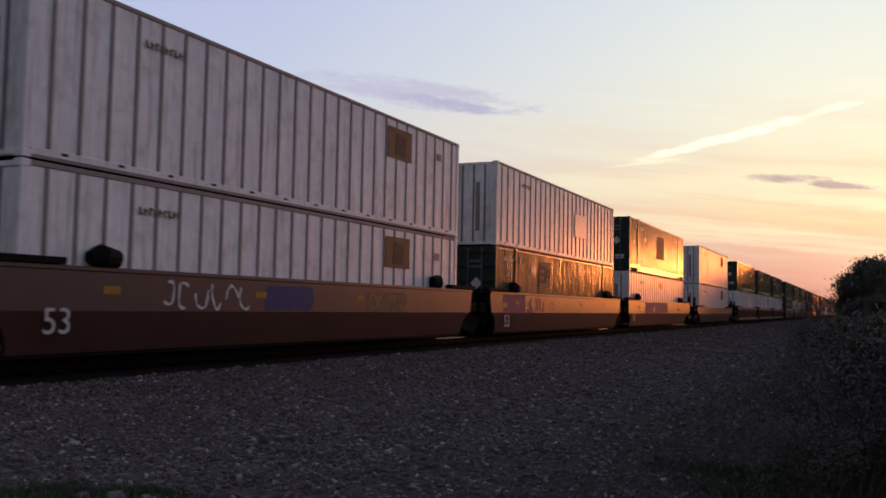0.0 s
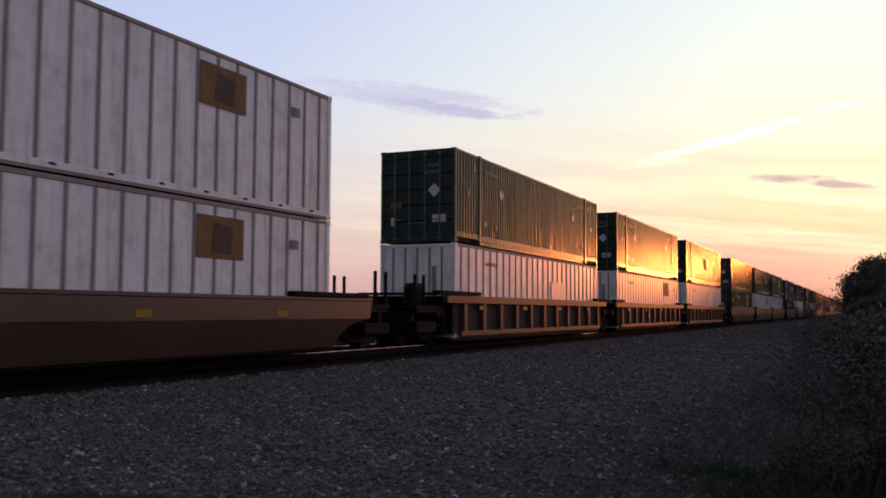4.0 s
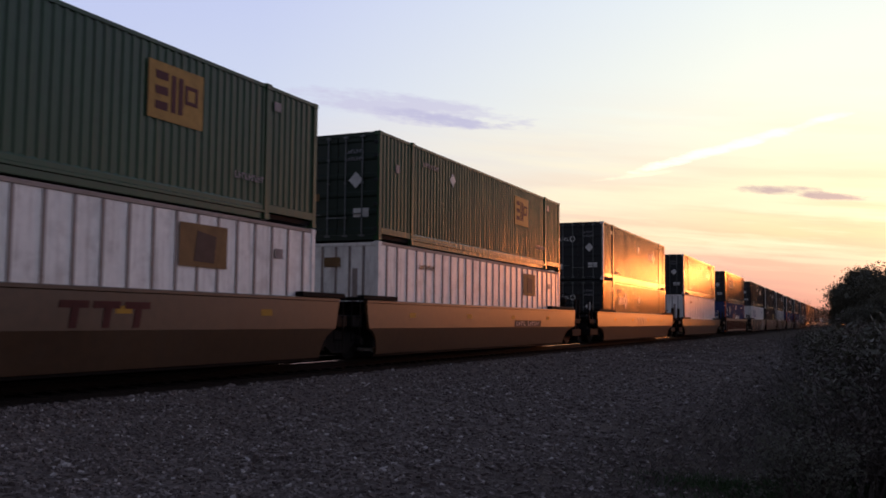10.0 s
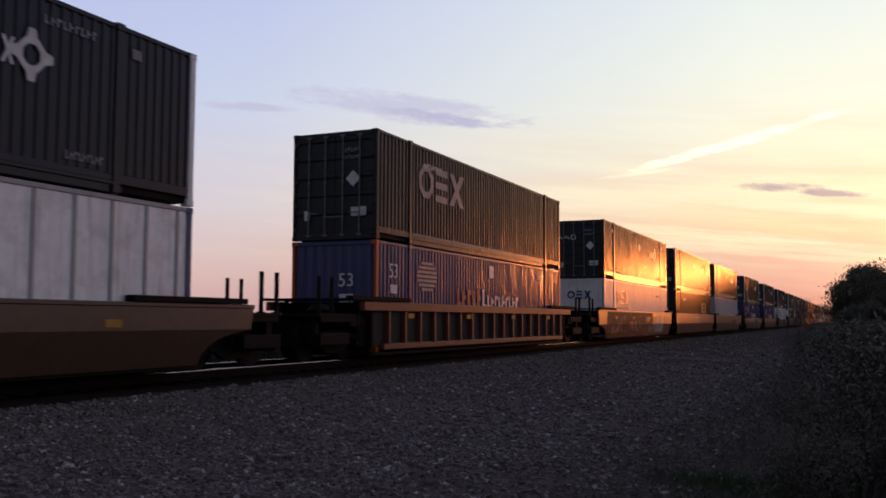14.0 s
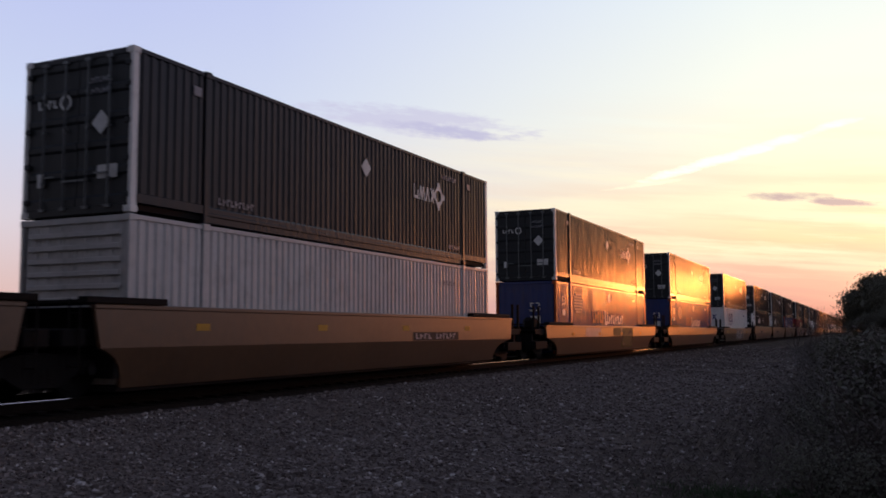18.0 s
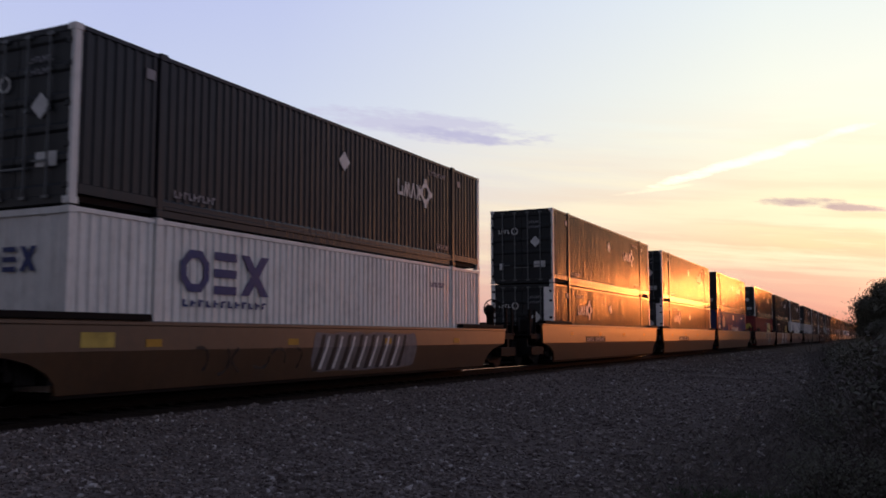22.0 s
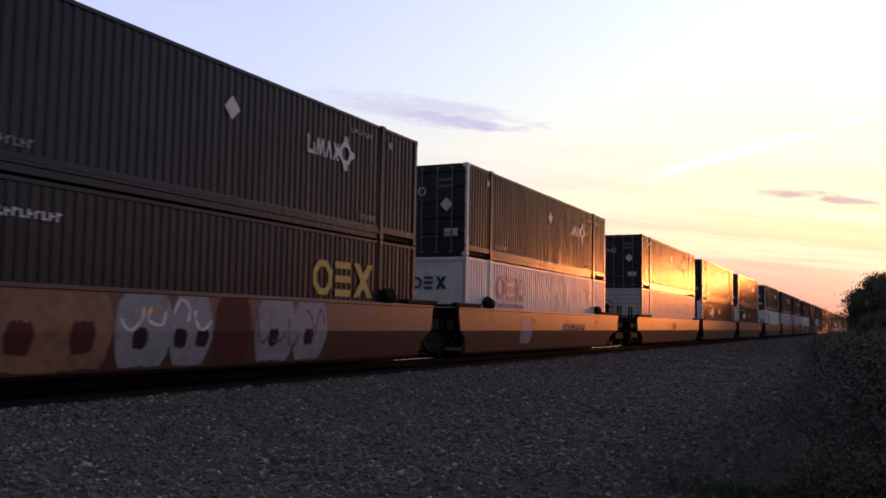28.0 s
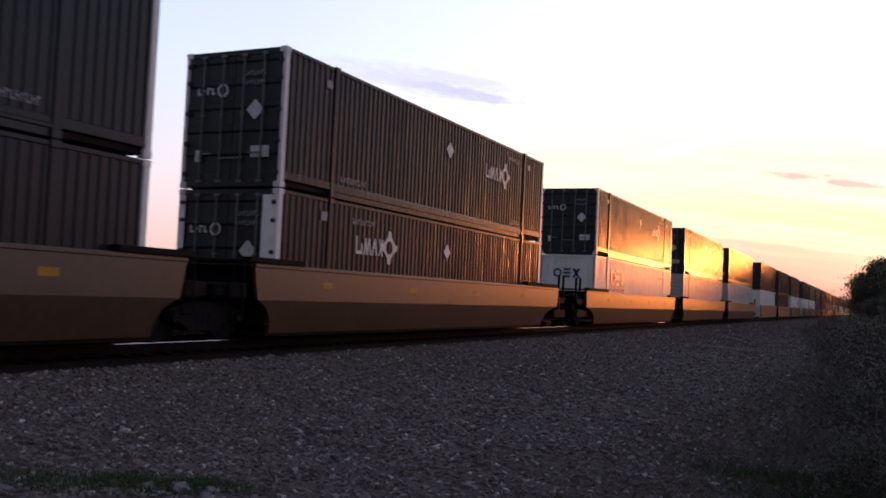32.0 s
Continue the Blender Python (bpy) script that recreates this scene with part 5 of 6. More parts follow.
KINDS = dict(white0=lambda: white_box(0), white1=lambda: white_box(1), white2=lambda: white_box(2), green0=lambda: green_box(0), green1=lambda: green_box(1), green2=lambda: green_box(2), green3=lambda: green_box(3),
             dark=dark_box, dark_low=lambda: dark_box(bottom=True), dark_white=lambda: dark_box(whites=True), dark_white_low=lambda: dark_box(bottom=True, whites=True),
             dark_block=dark_block_box, dark_faded=lambda: dark_block_box(True), white3=lambda: white_box(3), green4=lambda: green_box(4), green5=lambda: green_box(5), blue=blue_box, pale0=lambda: pale_box(0), pale1=lambda: pale_box(1), red=red_box)
CAR_NAMES = {BROWN_CAR: "brown steel well car with graffiti and grime on the rail", YELLOW_CAR: "dirty yellow steel well car carrying two stacked containers", ORANGE_CAR: "faded red-orange well car with upright side posts"}
HOUSINGS = {4: 1.78, 7: 1.5, 16: 1.58, 19: 1.76, 22: 1.6}
BRAKES = {6: "wheel", 9: "wheel", 18: "wheel", 10: "rack", 16: "rack"}


def decorate(i, car, top):
    """Numbers, stickers and spray paint that set a car apart."""
    for k in range(4):
        patch(car, -6.5 + k * 4.1, -6.12 + k * 4.1, top - 0.42, top - 0.29, MARK_AMBER, "reflector_strip")
    if i == 0:
        letters("length_mark", "53", 0.58, MARK_WHITE, car, 1.47, -7.43, 0.45)
        scrawl(car, 3, -5.2, -2.5, 0.8, 1.42, 6, 0.07, MARK_WHITE, label="white looping graffiti")
        blob(car, -2.1, -0.2, 0.84, 1.36, MARK_BLUE, 1)
        blob(car, 2.2, 4.4, 0.84, 1.3, MARK_RUST, 2)
        scrawl(car, 5, 2.2, 4.4, 0.85, 1.28, 4, 0.07, MARK_AMBER)
    elif i == 1:
        letters("length_mark", "53", 0.58, MARK_WHITE, car, 1.47, -7.4, 0.32)
        blob(car, -7.8, -5.4, 0.80, 1.42, MARK_PINK, 4, label="faded pink graffiti block")
        scrawl(car, 8, -5.3, -3.3, 0.78, 1.4, 5, 0.10, MARK_PINK, label="faded pink graffiti")
        patch(car, -7.75, -7.35, 0.98, 1.14, MARK_YELLOW, "yellow_sticker")
        patch(car, -5.4, -5.0, 0.94, 1.02, MARK_YELLOW, "yellow_sticker")
        plate_bars(car, 2.6, 1.38, 5, 0.07, MARK_GREY, 0.07, 0.03)
    elif i == 2:
        letters("length_mark", "53", 0.58, MARK_WHITE, car, 1.47, -7.7, 0.4)
        blob(car, -4.9, 1.7, 0.82, 1.42, MARK_PINK, 6, label="faded pink graffiti block")
        slant_strokes(car, -4.6, 0.86, 1.38, 10, 0.16, 0.44, 0.1, MARK_MAUVE)
        patch(car, -6.3, -5.4, 0.96, 1.06, MARK_YELLOW, "yellow_sticker")
        patch(car, -2.6, -2.2, 0.94, 1.04, MARK_YELLOW, "yellow_sticker")
        plate_bars(car, 5.0, 0.95, 7, 0.18, MARK_GREY)
    elif i in (7, 9, 15, 19, 20, 24):
        y = {7: -4.25, 9: 2.05, 15: 2.3, 19: -4.4, 20: -4.4, 24: 1.2}[i]
        patch(car, y, y + 3.0, 0.81, 1.04, MARK_BLACK, "marking_panel")
        part("reporting_mark", bars(bmesh.new(), y + 0.15, 0.85, 4, 0.2, 0.16, 0.06, 1.456), MARK_GREY, car)
        part("reporting_mark", bars(bmesh.new(), y + 1.45, 0.85, 6, 0.17, 0.16, 0.06, 1.456), MARK_GREY, car)
        if i == 24:
            blob(car, -3.65, -2.4, 0.36, 1.26, MARK_GREY, 7, label="pale sprayed blot")
    elif i in (8, 10, 14, 26):
        at = {8: 1.6, 14: 0.2, 26: 0.5}.get(i, 0.0)
        bm = bmesh.new()
        for k in range(3):
            plate(bm, [(at - 0.9 + k * 0.7, 0.84), (at - 0.74 + k * 0.7, 0.84), (at - 0.68 + k * 0.7, 1.18), (at - 0.84 + k * 0.7, 1.18)], 1.456)
            plate(bm, [(at - 1.1 + k * 0.7, 1.16), (at - 0.5 + k * 0.7, 1.16), (at - 0.48 + k * 0.7, 1.28), (at - 1.08 + k * 0.7, 1.28)], 1.458)
        part("logo", bm, {8: MARK_MAROON, 14: MARK_WHITE}.get(i, MARK_GREY), car, "three worn block shapes")
        if i == 14:
            scrawl(car, 61, -8.0, -3.0, 0.35, 1.2, 6, 0.05, MARK_MAUVE)
    elif i == 13:
        blob(car, -8.3, 2.9, 0.19, 1.45, MARK_SOOT, 11, label="dense dark graffiti ground")
        rng = random.Random(5)
        for k in range(16):
            y, z = -8.1 + k * 0.66 + rng.uniform(-0.15, 0.15), rng.choice((0.35, 0.55, 0.85, 0.95))
            blob(car, y, y + rng.uniform(0.5, 0.95), z, z + rng.uniform(0.25, 0.42), (MARK_MAROON, MARK_RUST, MARK_DULL_RED, MARK_ASH, MARK_MAROON, MARK_MOSS)[k % 6], 30 + k, lift=0.002 + 0.0002 * k)
        for k in range(6):
            scrawl(car, 20 + k, -8.2 + k * 1.8, -6.2 + k * 1.8, 0.28, 1.42, 2, 0.055, (MARK_ASH, MARK_GREY)[k % 2], label="pale graffiti outline", lift=0.006)
            scrawl(car, 120 + k, -8.0 + k * 1.8, -6.4 + k * 1.8, 0.4, 1.3, 2, 0.09, (MARK_SOOT, MARK_MAROON)[k % 2], lift=0.005)
        slant_strokes(car, 2.4, 0.35, 1.25, 4, 0.12, 0.35, 0.06, MARK_GREY)
        slant_strokes(car, 3.6, 0.3, 1.36, 5, 0.26, 0.24, 0.32, MARK_WHITE)
        scrawl(car, 27, 3.9, 7.0, 0.4, 1.3, 4, 0.08, MARK_GREY, lift=0.005)
    elif i == 16:
        blob(car, -4.5, -1.9, 0.82, 1.22, MARK_GREY, 13)
        blob(car, 0.2, 1.8, 0.82, 1.2, MARK_MOSS, 14)
        blob(car, 1.9, 4.35, 0.24, 1.22, MARK_MOSS, 15, label="dull green graffiti ground")
        scrawl(car, 31, 1.9, 4.3, 0.3, 1.2, 2, 0.16, MARK_BLACK, lift=0.002, label="heavy black graffiti strokes")
    elif i == 17:
        scrawl(car, 33, -7.0, -2.0, 0.4, 1.15, 5, 0.05, MARK_ASH, lift=0.002)
        scrawl(car, 34, 0.0, 5.0, 0.6, 1.15, 6, 0.05, MARK_GREY)
    elif i == 18:
        scrawl(car, 36, -5.4, -1.8, 0.28, 0.9, 6, 0.07, MARK_BLACK, label="black graffiti")
        blob(car, -1.5, 3.5, 0.26, 1.12, MARK_ASH, 17, label="grey graffiti ground")
        slant_strokes(car, -1.4, 0.28, 1.08, 8, 0.17, 0.38, 0.3, MARK_BLACK)
        slant_strokes(car, -1.15, 0.32, 1.04, 7, 0.09, 0.46, 0.3, MARK_WHITE)
        patch(car, -7.9, -7.2, 0.86, 1.1, MARK_YELLOW, "yellow_sticker")
    elif i == 22:
        blob(car, 1.6, 3.9, 0.3, 1.28, MARK_ASH, 18, label="pale grey sprayed blot")
        blob(car, -0.5, 1.3, 0.84, 1.34, MARK_ASH, 19)
        scrawl(car, 41, -6.2, -1.2, 0.4, 1.3, 6, 0.08, MARK_RUST)
        scrawl(car, 42, -0.9, 1.3, 0.85, 1.34, 3, 0.05, MARK_GREY, lift=0.002)
        blob(car, 4.2, 5.2, 0.9, 1.4, MARK_RUST, 21)
    elif i == 23:
        for k, (y0, y1, m) in enumerate(((-8.2, -5.6, MARK_RUST), (-5.7, -3.0, MARK_RUST), (-3.0, -1.6, MARK_GREY), (-1.7, -0.5, MARK_GREY), (-0.5, 0.7, MARK_MAROON), (0.75, 2.2, MARK_GREY), (2.1, 3.45, MARK_GREY))):
            blob(car, y0, y1, 0.19, 1.47, m, 70 + k, label="dense painted graffiti block", lift=0.0004 * k)
        for k, y in enumerate((-7.4, -6.3, -5.1, -3.9)):
            blob(car, y, y + 0.55, 0.45, 0.95, MARK_MAROON, 80 + k, lift=0.004)
        for k, y in enumerate((-2.6, -1.6, -1.0, 1.2, 2.5)):
            blob(car, y, y + 0.4, 0.5, 0.85, MARK_SOOT, 90 + k, lift=0.005)
        scrawl(car, 55, -2.9, -0.5, 0.8, 1.4, 4, 0.07, MARK_WHITE, lift=0.004)
        scrawl(car, 56, 0.8, 3.4, 0.4, 1.35, 5, 0.06, MARK_MAUVE, lift=0.004)
    elif i == 25:
        blob(car, -0.6, 0.6, 0.84, 1.24, MARK_ASH, 24)


def far_box(mat, door_mat, label):
    """A container that stays far away: shell, doors and rails."""
    t = new("container")
    tagged(t, label, "container", "containers of the train")
    part("side_panel", corrugated(-Y1 + 0.1, Y1 - 0.1, 0.16, HEIGHT - 0.08, X1 - 0.012), mat, t)
    part("shell", a_box(-X1 + 0.01, X1 - 0.06, -Y1 + 0.1, Y1 - 0.05, 0.1, HEIGHT - 0.02), mat, t)
    part("top_rail", a_box(X1 - 0.07, X1, -Y1, Y1, HEIGHT - 0.09, HEIGHT), mat, t)
    part("bottom_rail", a_box(X1 - 0.06, X1 + 0.002, -Y1, Y1, 0.0, 0.17), mat, t)
    for sx in (-1, 1):
        part("door", a_box(*sorted((sx * 0.01, sx * 1.2)), -Y1 + 0.02, -Y1 + 0.09, 0.15, HEIGHT - 0.1), door_mat, t)
        part("corner_post", a_box(*sorted((sx * (X1 - 0.09), sx * X1)), -Y1, -Y1 + 0.14, 0.0, HEIGHT), mat, t)
    return t


FAR = dict(dark=lambda: far_box(CHARCOAL, DOOR_DARK, "charcoal corrugated steel container far down the train"), dark_low=lambda: far_box(CHARCOAL, DOOR_DARK, "charcoal corrugated steel container far down the train"),
           pale0=lambda: far_box(PALE, PALE, "off-white container far down the train"), pale1=lambda: far_box(PALE, PALE, "pale grey container far down the train"),
           green0=lambda: far_box(GREEN, DOOR_GREEN, "dark green container far down the train"), white1=lambda: far_box(WHITE, WHITE, "white container far down the train"), blue=lambda: far_box(BLUE, BLUE, "blue container far down the train"))


def far_car(label, mat, top, half):
    """A well car unit that stays far away."""
    car = new("well_car")
    tagged(car, label, "railcar", "well cars of the train")
    for sx in (-1, 1):
        part("side_sill", end_cut(bmesh.new(), *sorted((sx * 1.37, sx * 1.45)), [(-8.85, top), (8.85, top), (8.45, 0.8), (8.0, 0.22), (-8.0, 0.22), (-8.45, 0.8)]), mat, car)
    part("center_sill", a_box(-0.4, 0.4, -half, half, 0.76, 1.12), mat, car)
    add_truck(car, half)
    return car


def build_train():
    masters = {}
    things = []
    for i, (upper, lower, (paint, top, style)) in enumerate(LOADS):
        mid = STARTS[i] + LENGTH / 2
        gap_far = (STARTS[i + 1] - STARTS[i]) if i + 1 < len(STARTS) else 23.6
        gap_near = (STARTS[i] - STARTS[i - 1]) if i else 19.4
        far = i >= 31
        car = far_car(CAR_NAMES[paint], paint, top, gap_far / 2) if far else well_car(CAR_NAMES[paint], paint, top, style, gap_near / 2, gap_far / 2, gap_near > 22, gap_far > 22, near_truck=i == 0, posts=17 if i == 12 else 11, housing=HOUSINGS.get(i, 1.36), brake=BRAKES.get(i, "tank" if paint is BROWN_CAR else ""))
        if not far:
            decorate(i, car, top)
        things.append((car, mid, 0.0))
        for kind, z in ((lower, 0.17), (upper, 0.17 + HEIGHT + 0.028)):
            if (kind, far) not in masters:
                box_thing = masters[kind, far] = (FAR if far else KINDS)[kind]()
            else:
                box_thing = copy_thing(masters[kind, far], Matrix())
            things.append((box_thing, mid, z))
    for thing, mid, z in things:
        thing.location = (TRACK, mid - shift(0), z)
    return things


# ---- plants ----
def twigs(bm, rng, base, way, length, r, depth, tips):
    """A branching stem."""
    a = Vector(base)
    d = Vector(way).normalized()
    steps = 3
    for k in range(steps):
        d = (d + Vector((rng.gauss(0, 0.16), rng.gauss(0, 0.16), rng.gauss(0.05, 0.1)))).normalized()
        b = a + d * length / steps
        r1 = r * (1 - 0.25 * (k + 1) / steps * 1.6)
        rod(bm, a, b, r * (1 - 0.25 * k / steps * 1.6), max(r1, 0.002), sides=4 if depth < 2 else 6)
        a = b
        if depth > 0 and k > 0:
            for _ in range(2):
                side = (d + Vector((rng.gauss(0, 0.6), rng.gauss(0, 0.6), rng.gauss(0.15, 0.35)))).normalized()
                twigs(bm, rng, a, side, length * rng.uniform(0.45, 0.7), r * 0.5, depth - 1, tips)
    tips.append(a)


def leaves(tips, rng, per, spread, size, mat, name="crown"):
    verts, faces = [], []
    for t in tips:
        for _ in range(per):
            c = t + Vector((rng.gauss(0, spread), rng.gauss(0, spread), rng.gauss(0, spread * 0.8)))
            u = Vector((rng.gauss(0, 1), rng.gauss(0, 1), rng.gauss(0, 1))).normalized()
            v = u.orthogonal().normalized()
            s = size * rng.uniform(0.6, 1.4)
            k = len(verts)
            verts += [c - u * s, c + v * s * 0.5, c + u * s, c - v * s * 0.5]
            faces.append((k, k + 1, k + 2, k + 3))
    me = bpy.data.meshes.new(name)
    me.from_pydata([tuple(v) for v in verts], [], faces)
    me.materials.append(mat)
    return me


def shrub(name, label, seed, height, stems, per_leaf, size, mat, category="shrub", lean=0.35, stem_r=0.018, bark=None):
    rng = random.Random(seed)
    thing = new(name)
    tagged(thing, label, category, "brush beside the track")
    bm, tips = bmesh.new(), []
    for _ in range(stems):
        way = (rng.gauss(0, lean), rng.gauss(0, lean), 1)
        twigs(bm, rng, (rng.gauss(0, 0.12), rng.gauss(0, 0.12), -0.1), way, height * rng.uniform(0.45, 0.7), stem_r, 2, tips)
        if not per_leaf:
            part("stem", bm, bark or BARK, thing)
            bm = bmesh.new()
    if per_leaf:
        part("brushwood", bm, bark or BARK, thing)
        part("foliage", leaves(tips, rng, per_leaf, height * 0.09, size, mat, "foliage"), None, thing)
    return thing


def tree(label, seed, height, spread, per_leaf, size):
    rng = random.Random(seed)
    thing = new("tree")
    tagged(thing, label, "tree", "trees beside the track")
    bm, tips = bmesh.new(), []
    rod(bm, (0, 0, -0.3), (0.05, 0, height * 0.3), 0.2, 0.14, sides=8)
    part("trunk", bm, BARK, thing)
    bm = bmesh.new()
    for k in range(11):
        a = k * 2.4 + rng.uniform(-0.3, 0.3)
        way = (math.cos(a) * spread, math.sin(a) * spread, rng.uniform(0.15, 1.3))
        twigs(bm, rng, (0.04, 0, height * rng.uniform(0.05, 0.30)), way, height * rng.uniform(0.42, 0.55), 0.08, 2, tips)
    part("branchwork", bm, BARK, thing)
    part("crown", leaves(tips, rng, per_leaf, height * 0.075, size, LEAF), None, thing)
    return thing


def on_ground(x, y, turn=0.0, size=1.0):
    return Matrix.Translation((x, y, ground_z(x, y))) @ Matrix.Rotation(turn, 4, "Z") @ Matrix.Scale(size, 4)


def plant_all():
    rng = random.Random(12)
    leafy = shrub("shrub", "dark leafy brush growing at the edge of the gravel", 1, 1.25, 7, 16, 0.028, LEAF)
    dry = shrub("shrub", "dry grey-brown brush with bare twigs", 2, 1.15, 9, 5, 0.022, DRY)
    bare = shrub("sapling", "leafless sapling with thin upright branches", 3, 2.3, 3, 0, 0.03, DRY, "sapling", 0.14)
    leafy.matrix_basis, dry.matrix_basis, bare.matrix_basis = on_ground(1.6, 9.5), on_ground(0.6, 10.6), on_ground(-3.3, 62)
    for k in range(90):
        y = 7.0 + 85 * (k / 90) ** 1.6 + rng.uniform(-1, 1)
        x = 0.9 - 0.058 * y + abs(rng.gauss(0, 1.0)) * (0.6 + 0.05 * y)
        if math.hypot(x, y) < 5.8 or x < 0.5 - 0.07 * y:
            continue
        copy_thing((leafy, dry, dry)[k % 3], on_ground(x, y, rng.uniform(0, 6.28), (0.25 + 0.55 * min(1.0, y / 45)) * rng.uniform(0.75, 1.15)))
    # a dense thicket along the foot of the bank, about head high
    for k in range(120):
        y = 8.0 + 62 * (k / 120) ** 1.5 + rng.uniform(-0.5, 0.5)
        deep = abs(rng.gauss(0, 1.0)) * (0.7 + 0.03 * y)
        x = -0.12 - 0.044 * y + deep
        tall = min(1.0, 0.42 + 0.55 * deep)
        copy_thing((leafy, dry, dry)[k % 3], on_ground(x, y, rng.uniform(0, 6.28), tall * rng.uniform(0.95, 1.3)))
    stick = shrub("sapling", "pale leafless sapling standing in the thicket", 9, 1.7, 2, 0, 0.03, DRY, "sapling", 0.22, 0.013, PALE_TWIG)
    stick.matrix_basis = on_ground(-0.35, 10.2, 0.4)
    for x, y, size in ((-0.1, 8.9, 0.8), (0.0, 11.4, 1.1), (-0.55, 12.6, 1.0), (0.15, 9.6, 0.95), (-0.9, 15.5, 1.1), (-0.3, 14.0, 1.15), (-0.7, 19.0, 1.2), (-1.3, 24.0, 1.25), (-0.75, 10.9, 0.55), (-1.2, 12.0, 0.5)):
        copy_thing(stick, on_ground(x, y, x * 9, size))
    for k in range(9):
        copy_thing(bare, on_ground(-4.6 + rng.gauss(0, 0.9), 92 + k * 4 + rng.uniform(-2, 2), rng.uniform(0, 6), rng.uniform(1.3, 2.1)))
    first = tree("dark round-crowned tree beyond the brush", 5, 5.0, 1.0, 58, 0.10)
    first.matrix_basis = on_ground(2.6, 255, 0.0, 2.6)
    # the trees from x = 33 are unseen, added to block the low sun
    for x, y, s in ((-0.6, 266, 1.8), (6.0, 262, 2.9), (9.0, 256, 2.8), (6.0, 280, 3.0), (3.5, 286, 2.9),
                    (33.0, 262, 2.4), (38.0, 256, 2.5), (43.5, 264, 2.5), (49.0, 258, 2.7), (54.5, 262, 2.7), (36.0, 280, 2.5), (41.0, 284, 2.7), (47.0, 282, 2.7), (52.0, 284, 2.8), (60.0, 262, 2.7)):
        copy_thing(first, on_ground(x, y, x * 1.7, s / 2.6))
    # more unseen trees, added only to keep the sun off the far cars
    for k in range(9):
        copy_thing(first, on_ground(34 + 5 * (k % 3), 600 + 40 * k, k * 1.3, 1.3))
    for x, y, s in ((-1.2, 247, 0.5), (1.4, 243, 0.62), (4.2, 246, 0.72), (7.4, 242, 0.7), (10.4, 246, 0.8), (2.8, 238, 0.46), (5.8, 236, 0.5), (9.0, 237, 0.55), (12.4, 240, 0.7), (0.2, 236, 0.38)):
        copy_thing(first, on_ground(x, y, x * 2.3, s))
    for k in range(14):
        copy_thing(leafy, on_ground(-3.5 + 1.5 * k + rng.gauss(0, 0.5), 240 + rng.uniform(-4, 4), rng.uniform(0, 6), rng.uniform(2.6, 4.2)))
    # tall dry weeds along the bank
    verts, faces = [], []
    for _ in range(52000):
        y = 5.0 + 85 * rng.random() ** 1.8
        x = 0.6 - 0.075 * y + abs(rng.gauss(0, 1.0)) * (1.2 + 0.06 * y) + rng.gauss(0, 0.3)
        if math.hypot(x, y) < 4.5 or noise.noise((x * 0.6, y * 0.25, 3)) < -0.35:
            continue
        z = ground_z(x, y)
        edge = min(1.0, max(0.15, (x - 0.2 + 0.075 * y) / 2.2))
        h, a, w = rng.uniform(0.25, 1.0) * edge * (0.35 + 0.75 * min(1.0, y / 40)), rng.uniform(0, 6.28), 0.004 + 0.0006 * y
        k = len(verts)
        lean = h * rng.uniform(0.05, 0.6)
        ca, sa = math.cos(a), math.sin(a)
        verts += [(x - w * sa, y + w * ca, z - 0.02), (x + w * sa, y - w * ca, z - 0.02), (x + lean * 0.4 * ca, y + lean * 0.4 * sa, z + h * 0.6), (x + lean * ca, y + lean * sa, z + h)]
        faces += [(k, k + 1, k + 2), (k, k + 2, k + 3)]
    # short stubble on the bare soil
    for _ in range(15000):
        x, y = rng.uniform(-3.2, 1.2), 4.5 + 24 * rng.random() ** 1.4
        if rng.random() > (x + 3.4) / 2.6 or math.hypot(x, y) < 4.0:
            continue
        z, h, a, w = ground_z(x, y), rng.uniform(0.02, 0.11), rng.uniform(0, 6.28), 0.006
        k = len(verts)
        ca, sa = math.cos(a), math.sin(a)
        verts += [(x - w * sa, y + w * ca, z - 0.01), (x + w * sa, y - w * ca, z - 0.01), (x + h * 0.5 * ca, y + h * 0.5 * sa, z + h * 0.7), (x + h * ca, y + h * sa, z + h)]
        faces += [(k, k + 1, k + 2), (k, k + 2, k + 3)]
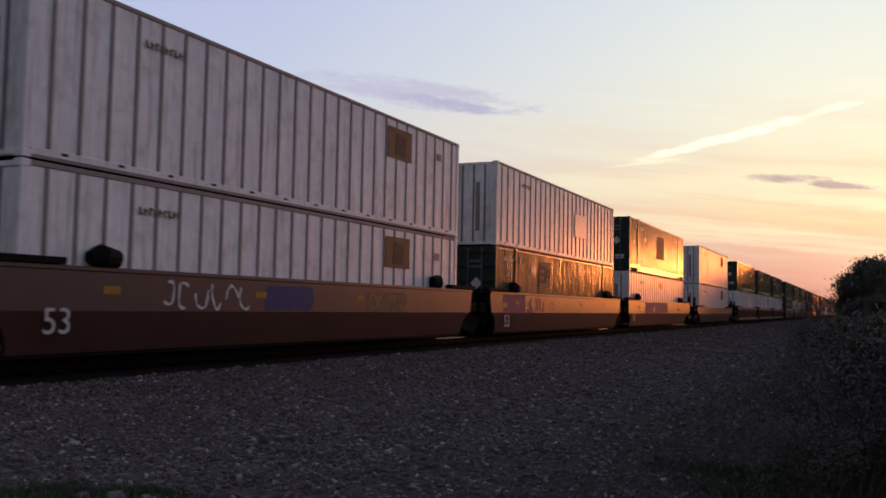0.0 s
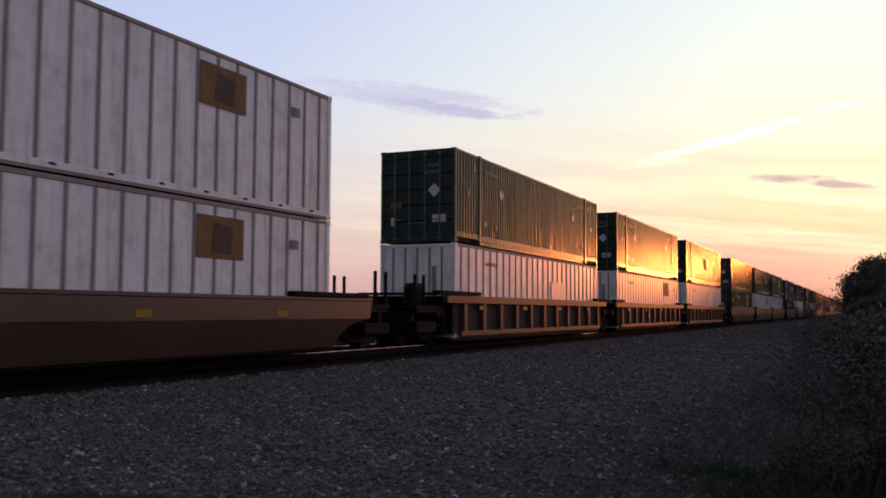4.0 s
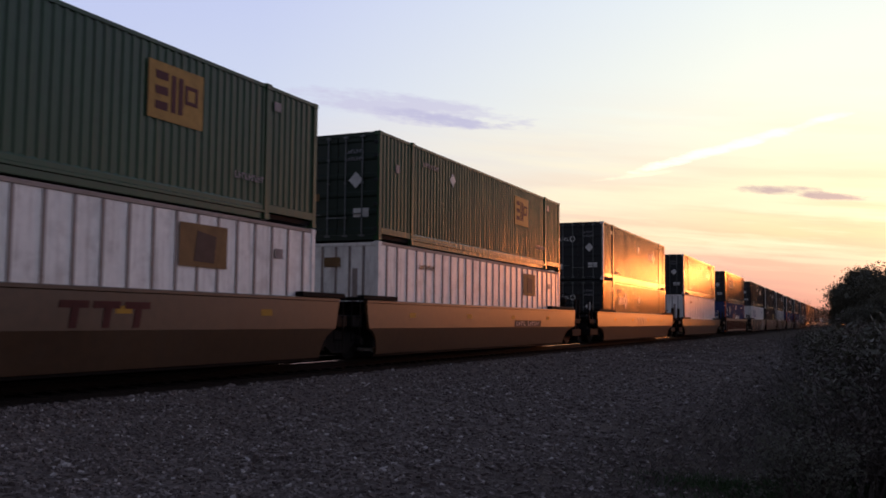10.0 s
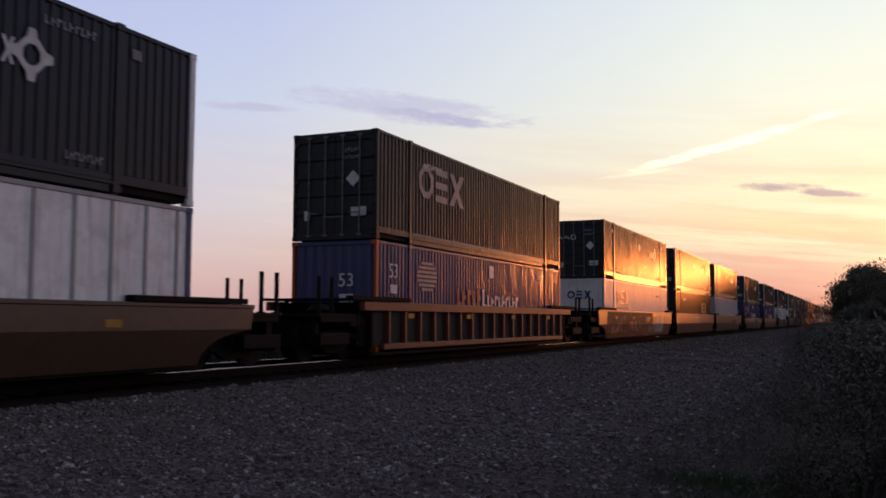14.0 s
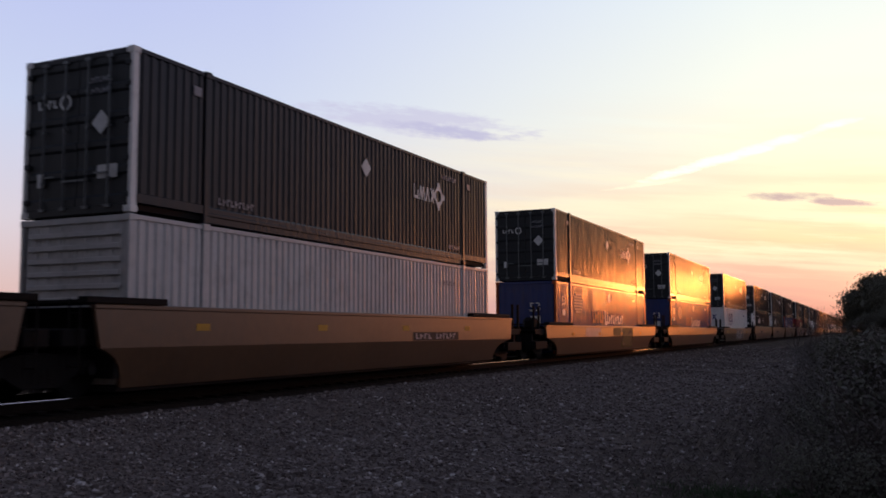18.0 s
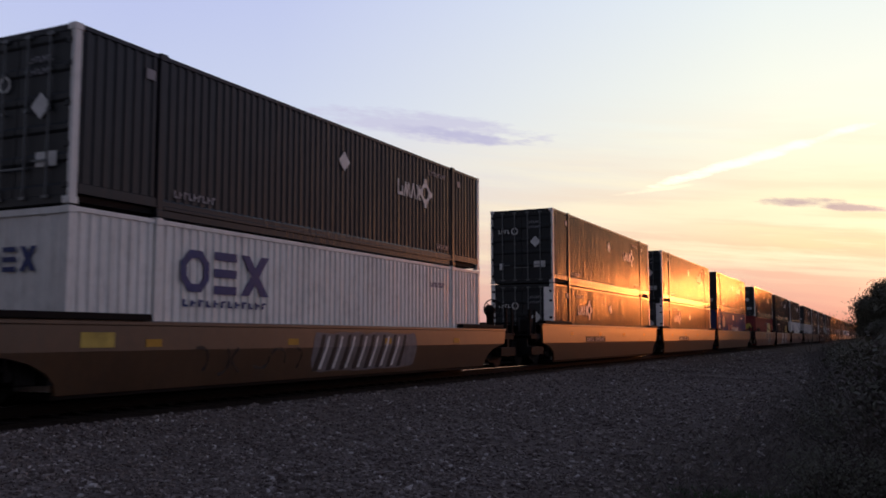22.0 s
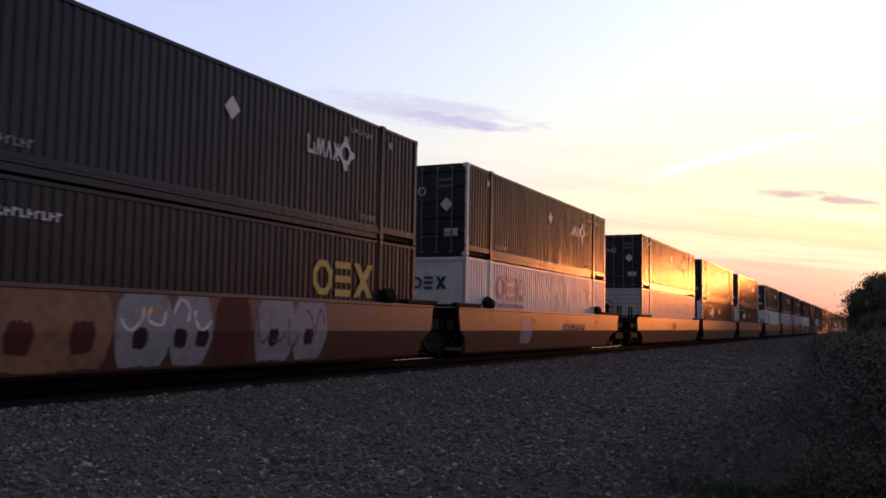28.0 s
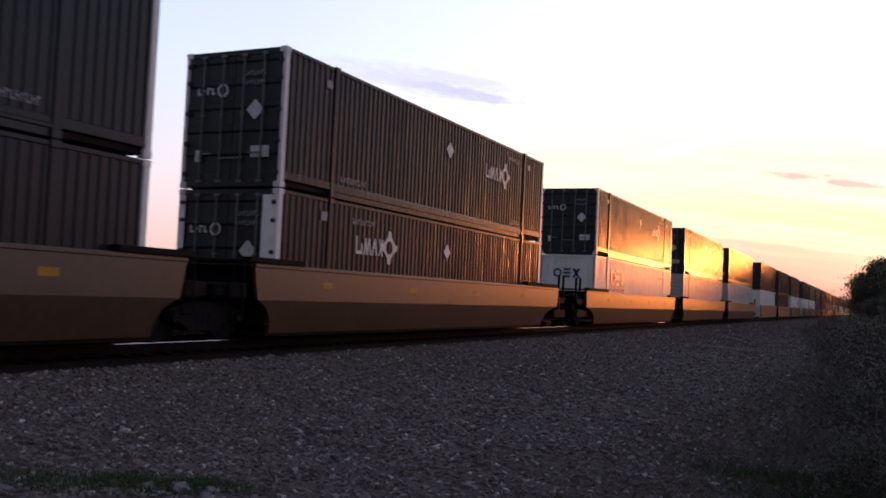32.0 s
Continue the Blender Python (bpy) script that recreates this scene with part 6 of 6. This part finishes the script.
    # the far side of the track: weeds added to darken the view under the cars
    for _ in range(16000):
        y = -5 + 110 * rng.random() ** 1.5
        x = TRACK - 3.6 - abs(rng.gauss(0, 2.5))
        z, h, a, w = -0.55, rng.uniform(0.5, 1.15), rng.uniform(0, 6.28), 0.02
        k = len(verts)
        ca, sa = math.cos(a), math.sin(a)
        verts += [(x - w * sa, y + w * ca, z), (x + w * sa, y - w * ca, z), (x + 0.1 * h * ca, y + 0.1 * h * sa, z + h * 0.7), (x + 0.3 * h * ca, y + 0.3 * h * sa, z + h)]
        faces += [(k, k + 1, k + 2), (k, k + 2, k + 3)]
    me = bpy.data.meshes.new("weeds")
    me.from_pydata(verts, [], faces)
    me.materials.append(DRY)
    tagged(new("weeds", me), "tall dry weeds and grass on the bank", "weeds", kind="stuff")
    # tufts of grass in the gravel
    verts, faces = [], []
    for x, y, count, r in ((-6.3, 5.2, 1300, 0.34), (-5.65, 5.5, 2400, 0.24), (-5.2, 5.8, 1200, 0.18), (-0.9, 9.6, 4500, 0.5), (-0.55, 8.7, 3000, 0.4), (0.2, 7.6, 2500, 0.45), (0.9, 8.8, 3500, 0.6), (0.1, 9.4, 4000, 0.7)):
        for _ in range(count):
            px, py = x + rng.gauss(0, r), y + rng.gauss(0, r * 0.5)
            z = ground_z(px, py)
            h, a = rng.uniform(0.03, 0.08), rng.uniform(0, 6.28)
            k = len(verts)
            verts += [(px - 0.006 * math.sin(a), py + 0.006 * math.cos(a), z - 0.01), (px + 0.006 * math.sin(a), py - 0.006 * math.cos(a), z - 0.01), (px + h * 0.5 * math.cos(a), py + h * 0.5 * math.sin(a), z + h)]
            faces.append((k, k + 1, k + 2))
    me = bpy.data.meshes.new("grass")
    me.from_pydata(verts, [], faces)
    me.materials.append(GRASS)
    tagged(new("grass", me), "low green grass tufts in the gravel", "grass", kind="stuff")


build_ground()
TRAIN = build_train()
plant_all()
build_gravel()
build_rocks()
build_track()


# ---- what moves ----
def motions():
    """The train rolls by; its wheels turn with it."""
    rows = [1.0 * k for k in range(33)]
    for thing, mid, z in TRAIN:
        walk(thing, [(t, pose(TRACK, mid - shift(t), z)) for t in rows])
    frames = [k / FPS for k in range(32 * FPS + 1)]
    turns = [math.degrees(shift(t) / WHEEL_R) for t in frames]
    near = {thing for thing, mid, z in TRAIN if mid < 400}
    for axle, dy, car in AXLES:
        if car not in near:
            continue
        walk(axle, [(t, pose(0, dy, WHEEL_R, a % 360.0)) for t, a in zip(frames, turns)])


motions()
